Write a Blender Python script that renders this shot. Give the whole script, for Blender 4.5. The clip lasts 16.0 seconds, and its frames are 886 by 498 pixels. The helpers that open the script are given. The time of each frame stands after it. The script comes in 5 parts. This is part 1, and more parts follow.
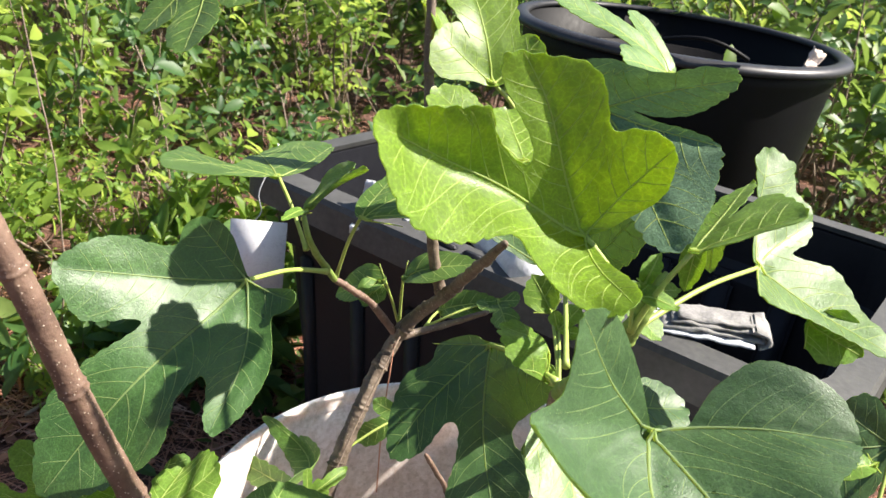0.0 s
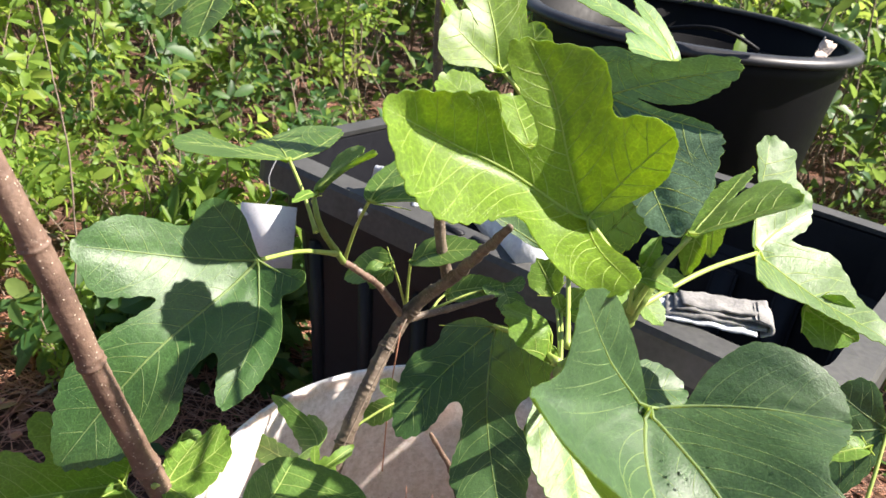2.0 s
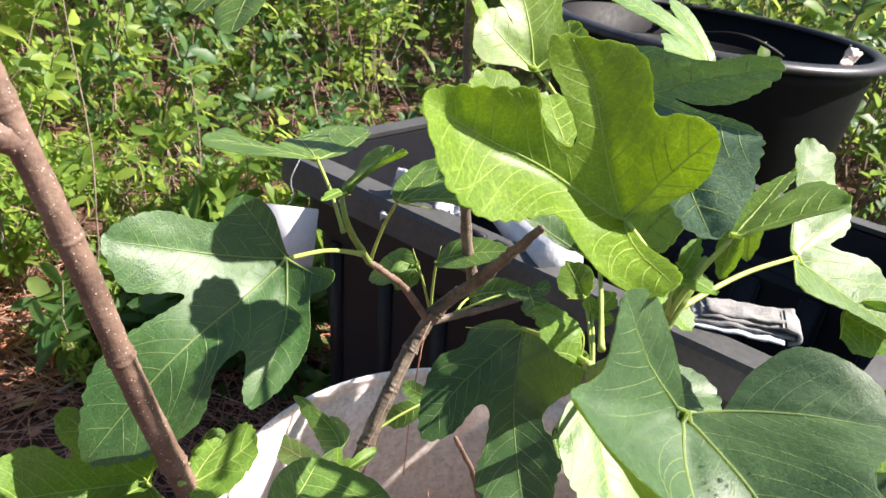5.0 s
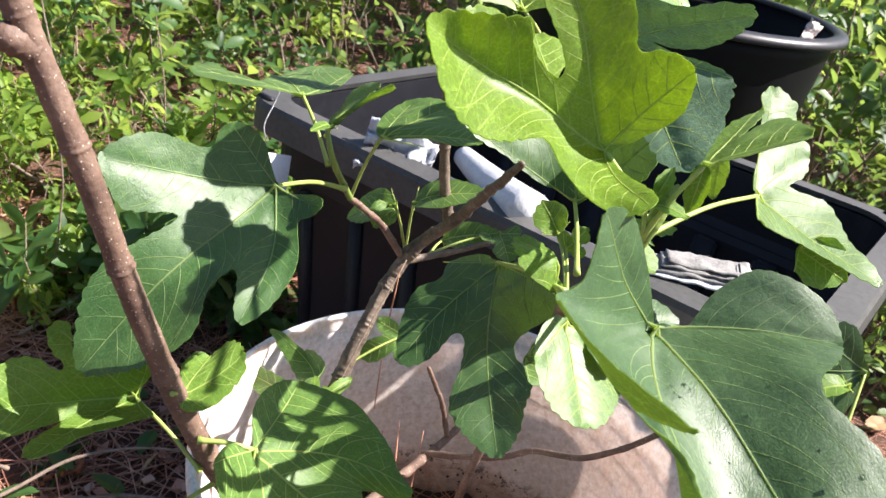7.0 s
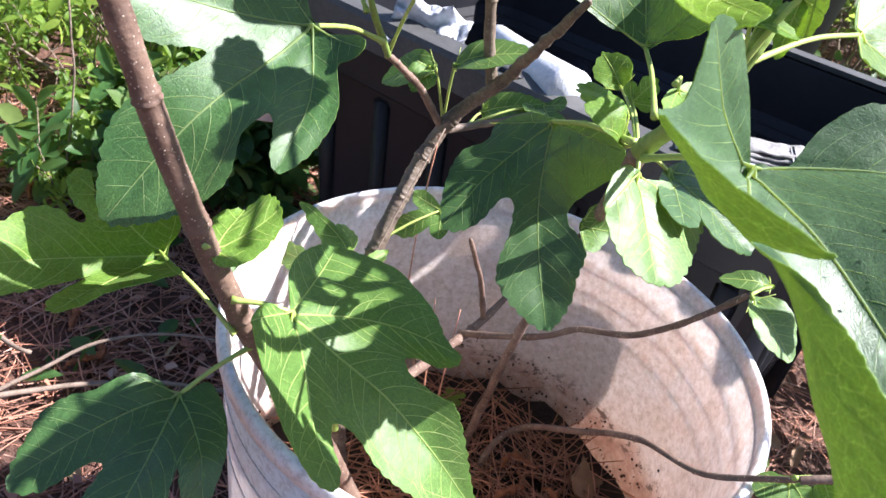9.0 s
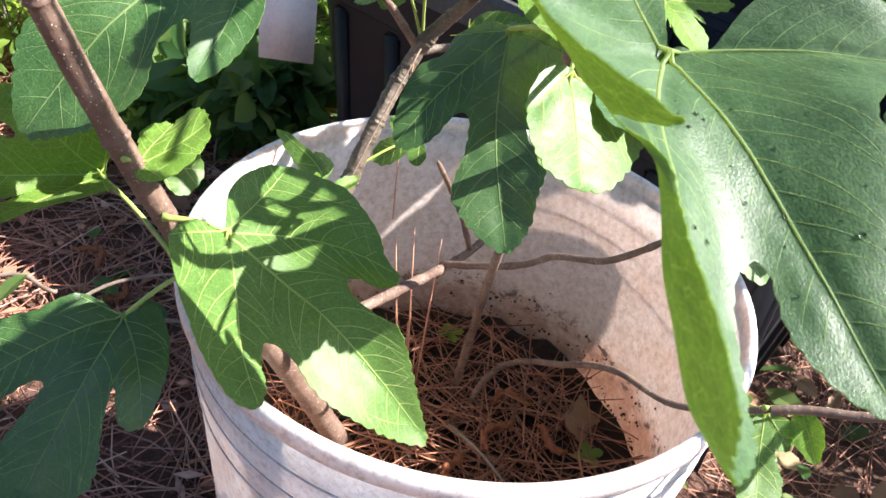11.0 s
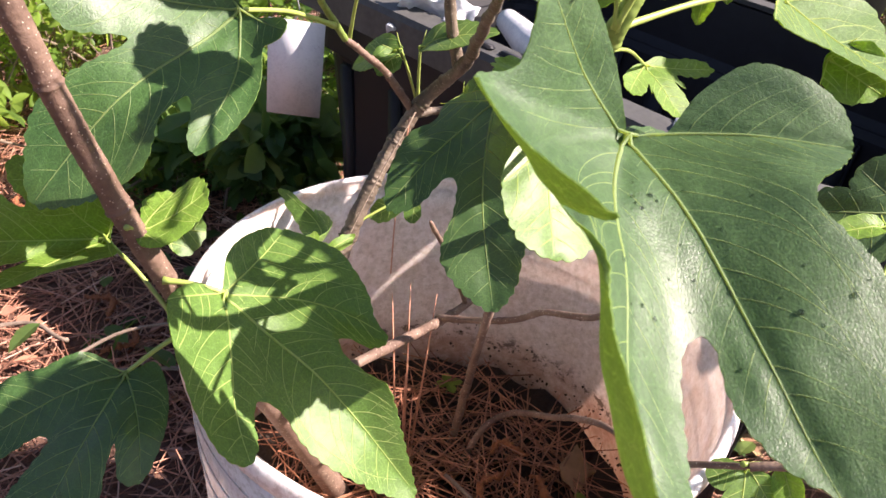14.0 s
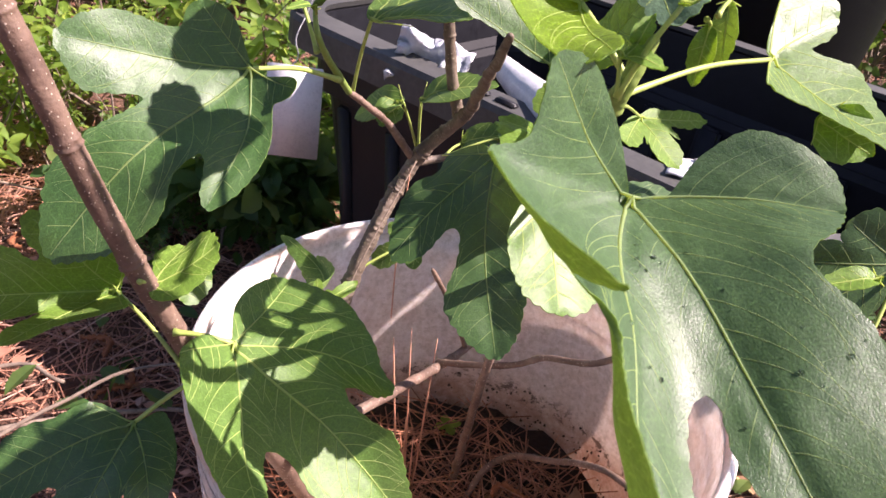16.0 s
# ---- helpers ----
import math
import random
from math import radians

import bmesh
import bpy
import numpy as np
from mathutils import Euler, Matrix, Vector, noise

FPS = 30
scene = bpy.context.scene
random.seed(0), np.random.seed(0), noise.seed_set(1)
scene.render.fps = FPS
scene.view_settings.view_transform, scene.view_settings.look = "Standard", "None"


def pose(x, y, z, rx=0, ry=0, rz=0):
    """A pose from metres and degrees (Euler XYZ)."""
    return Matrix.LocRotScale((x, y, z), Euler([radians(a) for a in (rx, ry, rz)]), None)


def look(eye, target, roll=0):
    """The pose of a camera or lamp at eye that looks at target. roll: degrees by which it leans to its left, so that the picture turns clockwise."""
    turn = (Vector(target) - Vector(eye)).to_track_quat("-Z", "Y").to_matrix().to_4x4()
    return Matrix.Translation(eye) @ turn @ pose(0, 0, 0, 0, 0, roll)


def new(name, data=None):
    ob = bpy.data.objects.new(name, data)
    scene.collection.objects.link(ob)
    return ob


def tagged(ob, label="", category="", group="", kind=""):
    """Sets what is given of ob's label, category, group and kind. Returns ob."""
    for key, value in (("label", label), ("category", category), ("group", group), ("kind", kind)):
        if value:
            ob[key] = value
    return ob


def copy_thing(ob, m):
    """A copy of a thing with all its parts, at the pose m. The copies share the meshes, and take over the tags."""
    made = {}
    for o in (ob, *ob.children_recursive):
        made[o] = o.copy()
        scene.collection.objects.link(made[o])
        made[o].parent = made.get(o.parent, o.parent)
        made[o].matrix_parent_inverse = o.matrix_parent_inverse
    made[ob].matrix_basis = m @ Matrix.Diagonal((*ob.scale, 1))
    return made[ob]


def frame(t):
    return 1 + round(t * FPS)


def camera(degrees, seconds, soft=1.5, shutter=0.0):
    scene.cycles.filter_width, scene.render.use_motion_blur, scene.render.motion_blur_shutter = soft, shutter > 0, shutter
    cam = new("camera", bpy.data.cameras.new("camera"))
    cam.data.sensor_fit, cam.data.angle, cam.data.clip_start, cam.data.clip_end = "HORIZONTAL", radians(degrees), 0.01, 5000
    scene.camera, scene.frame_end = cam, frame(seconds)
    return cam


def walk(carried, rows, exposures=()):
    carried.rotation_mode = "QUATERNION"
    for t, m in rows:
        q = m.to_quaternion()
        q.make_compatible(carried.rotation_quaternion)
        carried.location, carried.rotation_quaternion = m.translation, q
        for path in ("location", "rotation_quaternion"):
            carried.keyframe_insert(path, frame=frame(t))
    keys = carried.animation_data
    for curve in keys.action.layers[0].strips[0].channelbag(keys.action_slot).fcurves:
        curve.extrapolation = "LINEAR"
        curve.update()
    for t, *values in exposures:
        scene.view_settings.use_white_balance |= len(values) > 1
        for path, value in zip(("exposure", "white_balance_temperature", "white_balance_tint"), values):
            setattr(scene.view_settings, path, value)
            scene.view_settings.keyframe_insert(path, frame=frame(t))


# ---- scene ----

import collections

from mathutils import geometry
cam = camera(58.1, 16.0)
cam.data.dof.use_dof, cam.data.dof.focus_distance, cam.data.dof.aperture_fstop = True, 0.38, 38.0
PATH = [
    (0, (-0.0498, -0.3360, 0.6810), (-0.0200, 0.2118, 0.4381), 7.43),
    (0.5, (-0.0484, -0.3367, 0.6805), (-0.0200, 0.2099, 0.4345), 7.41),
    (1, (-0.0477, -0.3326, 0.6774), (-0.0195, 0.2130, 0.4294), 7.53),
    (1.5, (-0.0445, -0.3386, 0.6796), (-0.0207, 0.2058, 0.4285), 7.57),
    (2, (-0.0493, -0.3445, 0.6824), (-0.0244, 0.1996, 0.4306), 7.87),
    (2.5, (-0.0549, -0.3419, 0.6794), (-0.0333, 0.2026, 0.4282), 7.97),
    (3, (-0.0571, -0.3396, 0.6799), (-0.0392, 0.2055, 0.4299), 7.98),
    (3.5, (-0.0566, -0.3368, 0.6795), (-0.0402, 0.2090, 0.4308), 7.97),
    (3.7, (-0.0549, -0.3370, 0.6798), (-0.0471, 0.2080, 0.4291), 7.85),
    (5.8, (-0.0560, -0.3446, 0.6766), (-0.0328, 0.2015, 0.4291), 8.98),
    (6, (-0.0542, -0.3444, 0.6760), (-0.0274, 0.2002, 0.4255), 9.34),
    (6.5, (-0.0643, -0.3547, 0.6677), (-0.0259, 0.1858, 0.4100), 10.47),
    (7, (-0.0652, -0.3650, 0.6690), (-0.0170, 0.1703, 0.4024), 11.50),
    (7.5, (-0.0645, -0.3503, 0.6605), (-0.0105, 0.1786, 0.3823), 12.20),
    (8, (-0.0663, -0.3486, 0.6525), (-0.0104, 0.1728, 0.3608), 12.59),
    (8.5, (-0.0734, -0.3479, 0.6381), (-0.0191, 0.1640, 0.3300), 12.71),
    (9, (-0.0757, -0.3506, 0.6294), (-0.0251, 0.1520, 0.3056), 12.63),
    (9.5, (-0.0747, -0.3491, 0.6193), (-0.0321, 0.1441, 0.2804), 12.14),
    (10, (-0.0645, -0.3491, 0.6161), (-0.0296, 0.1362, 0.2650), 11.48),
    (10.2, (-0.0547, -0.3487, 0.6150), (-0.0254, 0.1331, 0.2586), 11.07),
    (12.3, (-0.0005, -0.3349, 0.6162), (-0.0095, 0.1450, 0.2562), 8.85),
    (12.5, (-0.0082, -0.3390, 0.6242), (-0.0173, 0.1420, 0.2656), 8.90),
    (13, (-0.0103, -0.3418, 0.6254), (-0.0188, 0.1441, 0.2736), 8.81),
    (13.5, (-0.0106, -0.3444, 0.6304), (-0.0199, 0.1465, 0.2855), 8.61),
    (14, (-0.0115, -0.3490, 0.6328), (-0.0190, 0.1480, 0.2968), 8.40),
    (14.5, (-0.0135, -0.3513, 0.6416), (-0.0197, 0.1505, 0.3127), 8.33),
    (15, (-0.0138, -0.3533, 0.6430), (-0.0184, 0.1522, 0.3197), 8.35),
    (15.5, (-0.0179, -0.3524, 0.6432), (-0.0217, 0.1559, 0.3243), 8.40),
    (16, (-0.0190, -0.3524, 0.6437), (-0.0228, 0.1582, 0.3287), 8.45),
]
walk(cam, [(t, look(eye, target, roll)) for t, eye, target, roll in PATH], [(0.0, 1.47, 6500, 12), (3.5, 1.48, 6450, 15), (7.0, 1.53, 6250, 17), (8.0, 1.58, 6050, 22), (9.0, 1.74, 5750, 18), (10.5, 1.88, 5850, 14), (12.5, 1.70, 6750, 14), (13.2, 1.66, 6750, 16), (14.5, 1.56, 6600, 30), (16.0, 1.46, 6500, 33)])

# ---- light: low morning sun from the right, open sky ----
SUN_AZ, SUN_EL = 3.0, 45.0           # degrees from +x towards +y, and above the horizon
world = bpy.data.worlds.new("sky")
scene.world = world
world.use_nodes = True
wn = world.node_tree
sky = wn.nodes.new("ShaderNodeTexSky")
sky.sky_type, sky.sun_disc = "NISHITA", False
sky.sun_elevation, sky.sun_rotation = radians(SUN_EL), radians(90 - SUN_AZ)
wn.links.new(sky.outputs[0], wn.nodes["Background"].inputs[0])
wn.nodes["Background"].inputs[1].default_value = 0.052
sun = new("sun", bpy.data.lights.new("sun", "SUN"))
sun.data.energy, sun.data.angle, sun.data.color = 5.0, radians(0.55), (1.0, 0.93, 0.82)
to_sun = Vector((math.cos(radians(SUN_AZ)) * math.cos(radians(SUN_EL)), math.sin(radians(SUN_AZ)) * math.cos(radians(SUN_EL)), math.sin(radians(SUN_EL))))
sun.matrix_world = look(to_sun * 5, (0, 0, 0))

# ---- materials ----
def material(name):
    m = bpy.data.materials.new(name)
    m.use_nodes = True
    return m, m.node_tree.nodes, m.node_tree.links, m.node_tree.nodes["Principled BSDF"]


def ramp(nodes, links, source, stops):
    r = nodes.new("ShaderNodeValToRGB")
    while len(r.color_ramp.elements) < len(stops):
        r.color_ramp.elements.new(0.5)
    for e, (at, colour) in zip(r.color_ramp.elements, stops):
        e.position, e.color = at, (*colour, 1)
    links.new(source, r.inputs[0])
    return r.outputs[0]


def noise_node(nodes, links, scale, detail=4, vector=None, rough=0.6):
    n = nodes.new("ShaderNodeTexNoise")
    n.inputs["Scale"].default_value, n.inputs["Detail"].default_value, n.inputs["Roughness"].default_value = scale, detail, rough
    if vector is not None:
        links.new(vector, n.inputs["Vector"])
    return n.outputs[0]


def coords(nodes, kind="Object"):
    return nodes.new("ShaderNodeTexCoord").outputs[kind]


def mixed(nodes, links, factor, a, b, kind="MIX"):
    m = nodes.new("ShaderNodeMix")
    m.data_type, m.blend_type = "RGBA", kind
    for socket, v in ((m.inputs[0], factor), (m.inputs[6], a), (m.inputs[7], b)):
        if isinstance(v, (int, float)):
            socket.default_value = v
        elif isinstance(v, tuple):
            socket.default_value = (*v, 1)
        else:
            links.new(v, socket)
    return m.outputs[2]


def add_bump(nodes, links, bsdf, height, strength, distance, chain=None):
    b = nodes.new("ShaderNodeBump")
    b.inputs["Strength"].default_value, b.inputs["Distance"].default_value = strength, distance
    links.new(height, b.inputs["Height"])
    if chain is not None:
        links.new(chain, b.inputs["Normal"])
    links.new(b.outputs[0], bsdf.inputs["Normal"])
    return b.outputs[0]


def surface(name, stops, scale, rough=(0.5, 0.8), bump=0.3, depth=0.002, metal=0.0, fine=8.0, spec=0.5):
    """A plain two-scale surface: colour from broad and fine noise, uneven gloss, fine relief."""
    m, n, l, b = material(name)
    c = coords(n)
    broad, small = noise_node(n, l, scale, 5, c), noise_node(n, l, scale * fine, 4, c)
    mix = n.new("ShaderNodeMath")
    mix.operation = "MULTIPLY_ADD"
    mix.inputs[1].default_value = 0.45
    l.new(small, mix.inputs[0])
    half = n.new("ShaderNodeMath")
    half.operation = "MULTIPLY"
    half.inputs[1].default_value = 0.55
    l.new(broad, half.inputs[0])
    l.new(half.outputs[0], mix.inputs[2])
    l.new(ramp(n, l, mix.outputs[0], stops), b.inputs["Base Color"])
    r = n.new("ShaderNodeMapRange")
    r.inputs[3].default_value, r.inputs[4].default_value = rough
    l.new(small, r.inputs[0])
    l.new(r.outputs[0], b.inputs["Roughness"])
    b.inputs["Metallic"].default_value = metal
    b.inputs["Specular IOR Level"].default_value = spec
    add_bump(n, l, b, small, bump, depth)
    return m


def leaf_surface(name, dark, light, through_colour, share, rough, spec, sheen=0.04, net_share=0.4):
    """A living leaf: mottled green, a net of veinlets with the blade bulging between them, leathery grain, part of the light passing through."""
    m, n, l, b = material(name)
    uv = coords(n, "UV")
    warp = n.new("ShaderNodeVectorMath")
    warp.operation = "MULTIPLY_ADD"
    wn_ = n.new("ShaderNodeTexNoise")
    wn_.inputs["Scale"].default_value = 140
    l.new(uv, wn_.inputs["Vector"])
    l.new(wn_.outputs["Color"], warp.inputs[0])
    warp.inputs[1].default_value = (0.0016, 0.0016, 0)
    l.new(uv, warp.inputs[2])

    def cells(scale, feature):
        v = n.new("ShaderNodeTexVoronoi")
        v.feature = feature
        v.inputs["Scale"].default_value = scale
        l.new(warp.outputs[0], v.inputs["Vector"])
        return v.outputs["Distance"]
    fine_net, net_d = cells(420, "DISTANCE_TO_EDGE"), cells(165, "DISTANCE_TO_EDGE")
    broad, fine, pebble = noise_node(n, l, 45, 4, uv), noise_node(n, l, 1900, 2, uv), noise_node(n, l, 1300, 2, uv, 0.6)
    base = ramp(n, l, broad, [(0.3, dark), (0.7, light)])
    net = ramp(n, l, net_d, [(0.0, (1, 1, 1)), (0.025, (0.45, 0.45, 0.45)), (0.05, (0, 0, 0))])
    net_f = n.new("ShaderNodeMath")
    net_f.operation = "MULTIPLY"
    net_f.inputs[1].default_value = net_share
    l.new(net, net_f.inputs[0])
    base = mixed(n, l, net_f.outputs[0], base, tuple(min(1, x * 2.0 + 0.03) for x in light))
    hair = ramp(n, l, fine_net, [(0.0, (1.25, 1.25, 1.2)), (0.06, (1, 1, 1)), (0.5, (0.90, 0.92, 0.90))])
    base = mixed(n, l, 1.0, base, hair, "MULTIPLY")
    base = mixed(n, l, 1.0, base, ramp(n, l, pebble, [(0.30, (0.55, 0.60, 0.55)), (0.5, (1, 1, 1)), (0.70, (1.55, 1.50, 1.5))]), "MULTIPLY")
    rnd = n.new("ShaderNodeObjectInfo").outputs["Random"]
    hue = n.new("ShaderNodeHueSaturation")
    vary = n.new("ShaderNodeMapRange")
    vary.inputs[3].default_value, vary.inputs[4].default_value = 0.88, 1.12
    l.new(rnd, vary.inputs[0])
    l.new(vary.outputs[0], hue.inputs["Value"])
    l.new(base, hue.inputs["Color"])
    l.new(hue.outputs[0], b.inputs["Base Color"])
    r = n.new("ShaderNodeMapRange")
    r.inputs[3].default_value, r.inputs[4].default_value = rough - 0.08, rough + 0.12
    l.new(broad, r.inputs[0])
    l.new(r.outputs[0], b.inputs["Roughness"])
    b.inputs["Specular IOR Level"].default_value = spec
    h1 = add_bump(n, l, b, net_d, 0.16, 0.0010)
    h2 = add_bump(n, l, b, pebble, 0.38, 0.00045, h1)
    add_bump(n, l, b, fine, 0.30, 0.00022, h2)
    b.inputs["Sheen Weight"].default_value, b.inputs["Sheen Roughness"].default_value = sheen, 0.5
    t = n.new("ShaderNodeBsdfTranslucent")
    tc = mixed(n, l, net_f.outputs[0], mixed(n, l, broad, tuple(x * 0.8 for x in through_colour), through_colour), tuple(min(1, x * 1.6) for x in through_colour))
    tc = mixed(n, l, 1.0, tc, hair, "MULTIPLY")
    l.new(tc, t.inputs["Color"])
    ms = n.new("ShaderNodeMixShader")
    ms.inputs[0].default_value = share
    l.new(b.outputs[0], ms.inputs[1])
    l.new(t.outputs[0], ms.inputs[2])
    l.new(ms.outputs[0], n["Material Output"].inputs["Surface"])
    return m


LEAF = {
    "mature": leaf_surface("mature_leaf", (0.029, 0.080, 0.018), (0.050, 0.114, 0.027), (0.38, 0.58, 0.09), 0.14, 0.42, 0.62, 0.03, 0.22),
    "wet": leaf_surface("wet_leaf", (0.026, 0.072, 0.020), (0.047, 0.106, 0.030), (0.42, 0.62, 0.10), 0.18, 0.45, 0.75, 0.06, 0.22),
    "mid": leaf_surface("grown_leaf", (0.072, 0.148, 0.027), (0.116, 0.212, 0.046), (0.48, 0.70, 0.08), 0.28, 0.43, 0.55, 0.04, 0.18),
    "bright": leaf_surface("fresh_leaf", (0.115, 0.205, 0.015), (0.180, 0.285, 0.028), (0.66, 0.82, 0.03), 0.54, 0.42, 1.0, 0.04, 0.26),
    "young": leaf_surface("young_leaf", (0.105, 0.205, 0.028), (0.175, 0.290, 0.052), (0.62, 0.84, 0.11), 0.42, 0.45, 0.45, 0.04, 0.20),
    "glaucous": leaf_surface("blue_green_leaf", (0.085, 0.165, 0.095), (0.125, 0.215, 0.125), (0.35, 0.55, 0.15), 0.18, 0.48, 0.5, 0.12, 0.25),
    "pale": leaf_surface("pale_leaf", (0.105, 0.195, 0.058), (0.160, 0.260, 0.095), (0.60, 0.78, 0.15), 0.34, 0.36, 0.55, 0.08, 0.12),
}
UNDER = leaf_surface("leaf_underside", (0.120, 0.210, 0.060), (0.180, 0.280, 0.090), (0.62, 0.80, 0.14), 0.46, 0.6, 0.3)


def vein_surface(name, dark, light):
    """A rib of the leaf: paler than the blade, lit from behind too."""
    m = surface(name, [(0.3, dark), (0.7, light)], 60, (0.45, 0.6), 0.1, 0.0003)
    n, l = m.node_tree.nodes, m.node_tree.links
    t, s = n.new("ShaderNodeBsdfTranslucent"), n.new("ShaderNodeMixShader")
    t.inputs["Color"].default_value = (0.80, 0.88, 0.25, 1)
    s.inputs[0].default_value = 0.5
    l.new(n["Principled BSDF"].outputs[0], s.inputs[1])
    l.new(t.outputs[0], s.inputs[2])
    l.new(s.outputs[0], n["Material Output"].inputs["Surface"])
    return m


VEIN = {
    "mature": vein_surface("dark_leaf_vein", (0.20, 0.31, 0.13), (0.34, 0.44, 0.22)),
    "mid": vein_surface("leaf_vein", (0.40, 0.54, 0.14), (0.58, 0.66, 0.26)),
    "bright": vein_surface("fresh_leaf_vein", (0.36, 0.50, 0.10), (0.54, 0.64, 0.20)),
}
VEIN["wet"], VEIN["young"], VEIN["pale"], VEIN["glaucous"] = VEIN["mature"], VEIN["bright"], VEIN["mid"], VEIN["mid"]
PETIOLE = surface("petiole", [(0.25, (0.22, 0.33, 0.05)), (0.75, (0.45, 0.52, 0.15))], 40, (0.4, 0.55), 0.15, 0.0005)


def bark(name, dark, mid, light, spot):
    m, n, l, b = material(name)
    c = coords(n)
    broad, fine = noise_node(n, l, 60, 5, c), noise_node(n, l, 420, 5, c)
    col = ramp(n, l, broad, [(0.28, dark), (0.5, mid), (0.75, light)])
    v = n.new("ShaderNodeTexVoronoi")
    v.inputs["Scale"].default_value = 560
    v.inputs["Randomness"].default_value = 1.0
    l.new(c, v.inputs["Vector"])
    dots = ramp(n, l, v.outputs["Distance"], [(0.14, (1, 1, 1)), (0.20, (0, 0, 0))])
    dots = mixed(n, l, 1.0, dots, ramp(n, l, noise_node(n, l, 230, 2, c), [(0.38, (0.3, 0.3, 0.3)), (0.56, (1, 1, 1))]), "MULTIPLY")
    col = mixed(n, l, dots, col, spot)
    col = mixed(n, l, 0.5, col, ramp(n, l, fine, [(0.3, (0.35, 0.35, 0.35)), (0.7, (1, 1, 1))]), "MULTIPLY")
    l.new(col, b.inputs["Base Color"])
    b.inputs["Roughness"].default_value = 0.62
    h1 = add_bump(n, l, b, fine, 0.6, 0.0008)
    add_bump(n, l, b, dots, 0.5, 0.0006, h1)
    return m


BARK = bark("brown_bark", (0.11, 0.064, 0.046), (0.195, 0.122, 0.088), (0.30, 0.205, 0.152), (0.66, 0.55, 0.43))
GREY_BARK = bark("grey_bark", (0.07, 0.052, 0.038), (0.155, 0.115, 0.082), (0.27, 0.21, 0.155), (0.42, 0.36, 0.28))
GREEN_STEM = surface("green_stem", [(0.3, (0.14, 0.22, 0.04)), (0.7, (0.28, 0.36, 0.09))], 50, (0.45, 0.6), 0.3, 0.0006)

# white plastic of the bucket, weathered, with the old soil line inside
BUCKET, n, l, b = material("weathered_white_plastic")
c = coords(n)
grime = noise_node(n, l, 22, 6, c, 0.7)
speck = noise_node(n, l, 260, 4, c, 0.75)
col = ramp(n, l, grime, [(0.30, (0.62, 0.59, 0.58)), (0.55, (0.80, 0.78, 0.79)), (0.8, (0.85, 0.84, 0.87))])
col = mixed(n, l, 0.55, col, ramp(n, l, speck, [(0.36, (0.50, 0.46, 0.40)), (0.52, (1, 1, 1))]), "MULTIPLY")
sep = n.new("ShaderNodeSeparateXYZ")
l.new(c, sep.inputs[0])
rise = n.new("ShaderNodeMath")
rise.operation = "MULTIPLY_ADD"
rise.inputs[1].default_value = 0.030
l.new(noise_node(n, l, 35, 5, c), rise.inputs[0])
l.new(sep.outputs[2], rise.inputs[2])
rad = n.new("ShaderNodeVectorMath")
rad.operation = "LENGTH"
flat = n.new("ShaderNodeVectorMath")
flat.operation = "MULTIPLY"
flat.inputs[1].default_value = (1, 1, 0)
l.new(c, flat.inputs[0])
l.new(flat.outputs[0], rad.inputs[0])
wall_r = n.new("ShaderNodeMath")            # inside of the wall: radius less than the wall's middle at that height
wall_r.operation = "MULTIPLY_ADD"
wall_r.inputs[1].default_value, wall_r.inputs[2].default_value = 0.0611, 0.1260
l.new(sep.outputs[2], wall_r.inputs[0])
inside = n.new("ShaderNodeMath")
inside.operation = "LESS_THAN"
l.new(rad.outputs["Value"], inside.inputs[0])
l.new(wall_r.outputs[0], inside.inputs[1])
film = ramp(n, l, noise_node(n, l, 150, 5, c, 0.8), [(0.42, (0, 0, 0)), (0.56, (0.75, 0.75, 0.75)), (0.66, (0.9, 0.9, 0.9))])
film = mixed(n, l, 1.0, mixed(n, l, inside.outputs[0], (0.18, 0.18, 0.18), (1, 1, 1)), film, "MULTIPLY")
col = mixed(n, l, mixed(n, l, 1.0, film, ramp(n, l, grime, [(0.35, (0.95, 0.95, 0.95)), (0.6, (0.45, 0.45, 0.45))]), "MULTIPLY"), col, (0.34, 0.27, 0.20))
# inner wall mixed towards a paler, pinker tone
inner_tint = mixed(n, l, 1.0, inside.outputs[0], ramp(n, l, grime, [(0.25, (0.65, 0.65, 0.65)), (0.75, (0.35, 0.35, 0.35))]), "MULTIPLY")
col = mixed(n, l, inner_tint, col, (0.85, 0.69, 0.62))
soil_line = ramp(n, l, rise.outputs[0], [(0.236, (1, 1, 1)), (0.252, (0, 0, 0))])
patch = ramp(n, l, noise_node(n, l, 70, 5, c, 0.75), [(0.35, (0.45, 0.45, 0.45)), (0.6, (1, 1, 1))])
f1 = mixed(n, l, 1.0, soil_line, patch, "MULTIPLY")
f1 = mixed(n, l, inside.outputs[0], (0, 0, 0), f1)
f1 = mixed(n, l, 1.0, f1, (0.82, 0.82, 0.82), "MULTIPLY")
col = mixed(n, l, f1, col, (0.36, 0.20, 0.13))
crumb_band = ramp(n, l, rise.outputs[0], [(0.232, (0, 0, 0)), (0.240, (1, 1, 1)), (0.247, (1, 1, 1)), (0.252, (0, 0, 0))])
crumbs = ramp(n, l, noise_node(n, l, 120, 4, c, 0.8), [(0.53, (0, 0, 0)), (0.58, (1, 1, 1))])
f2 = mixed(n, l, inside.outputs[0], (0, 0, 0), mixed(n, l, 1.0, crumb_band, crumbs, "MULTIPLY"))
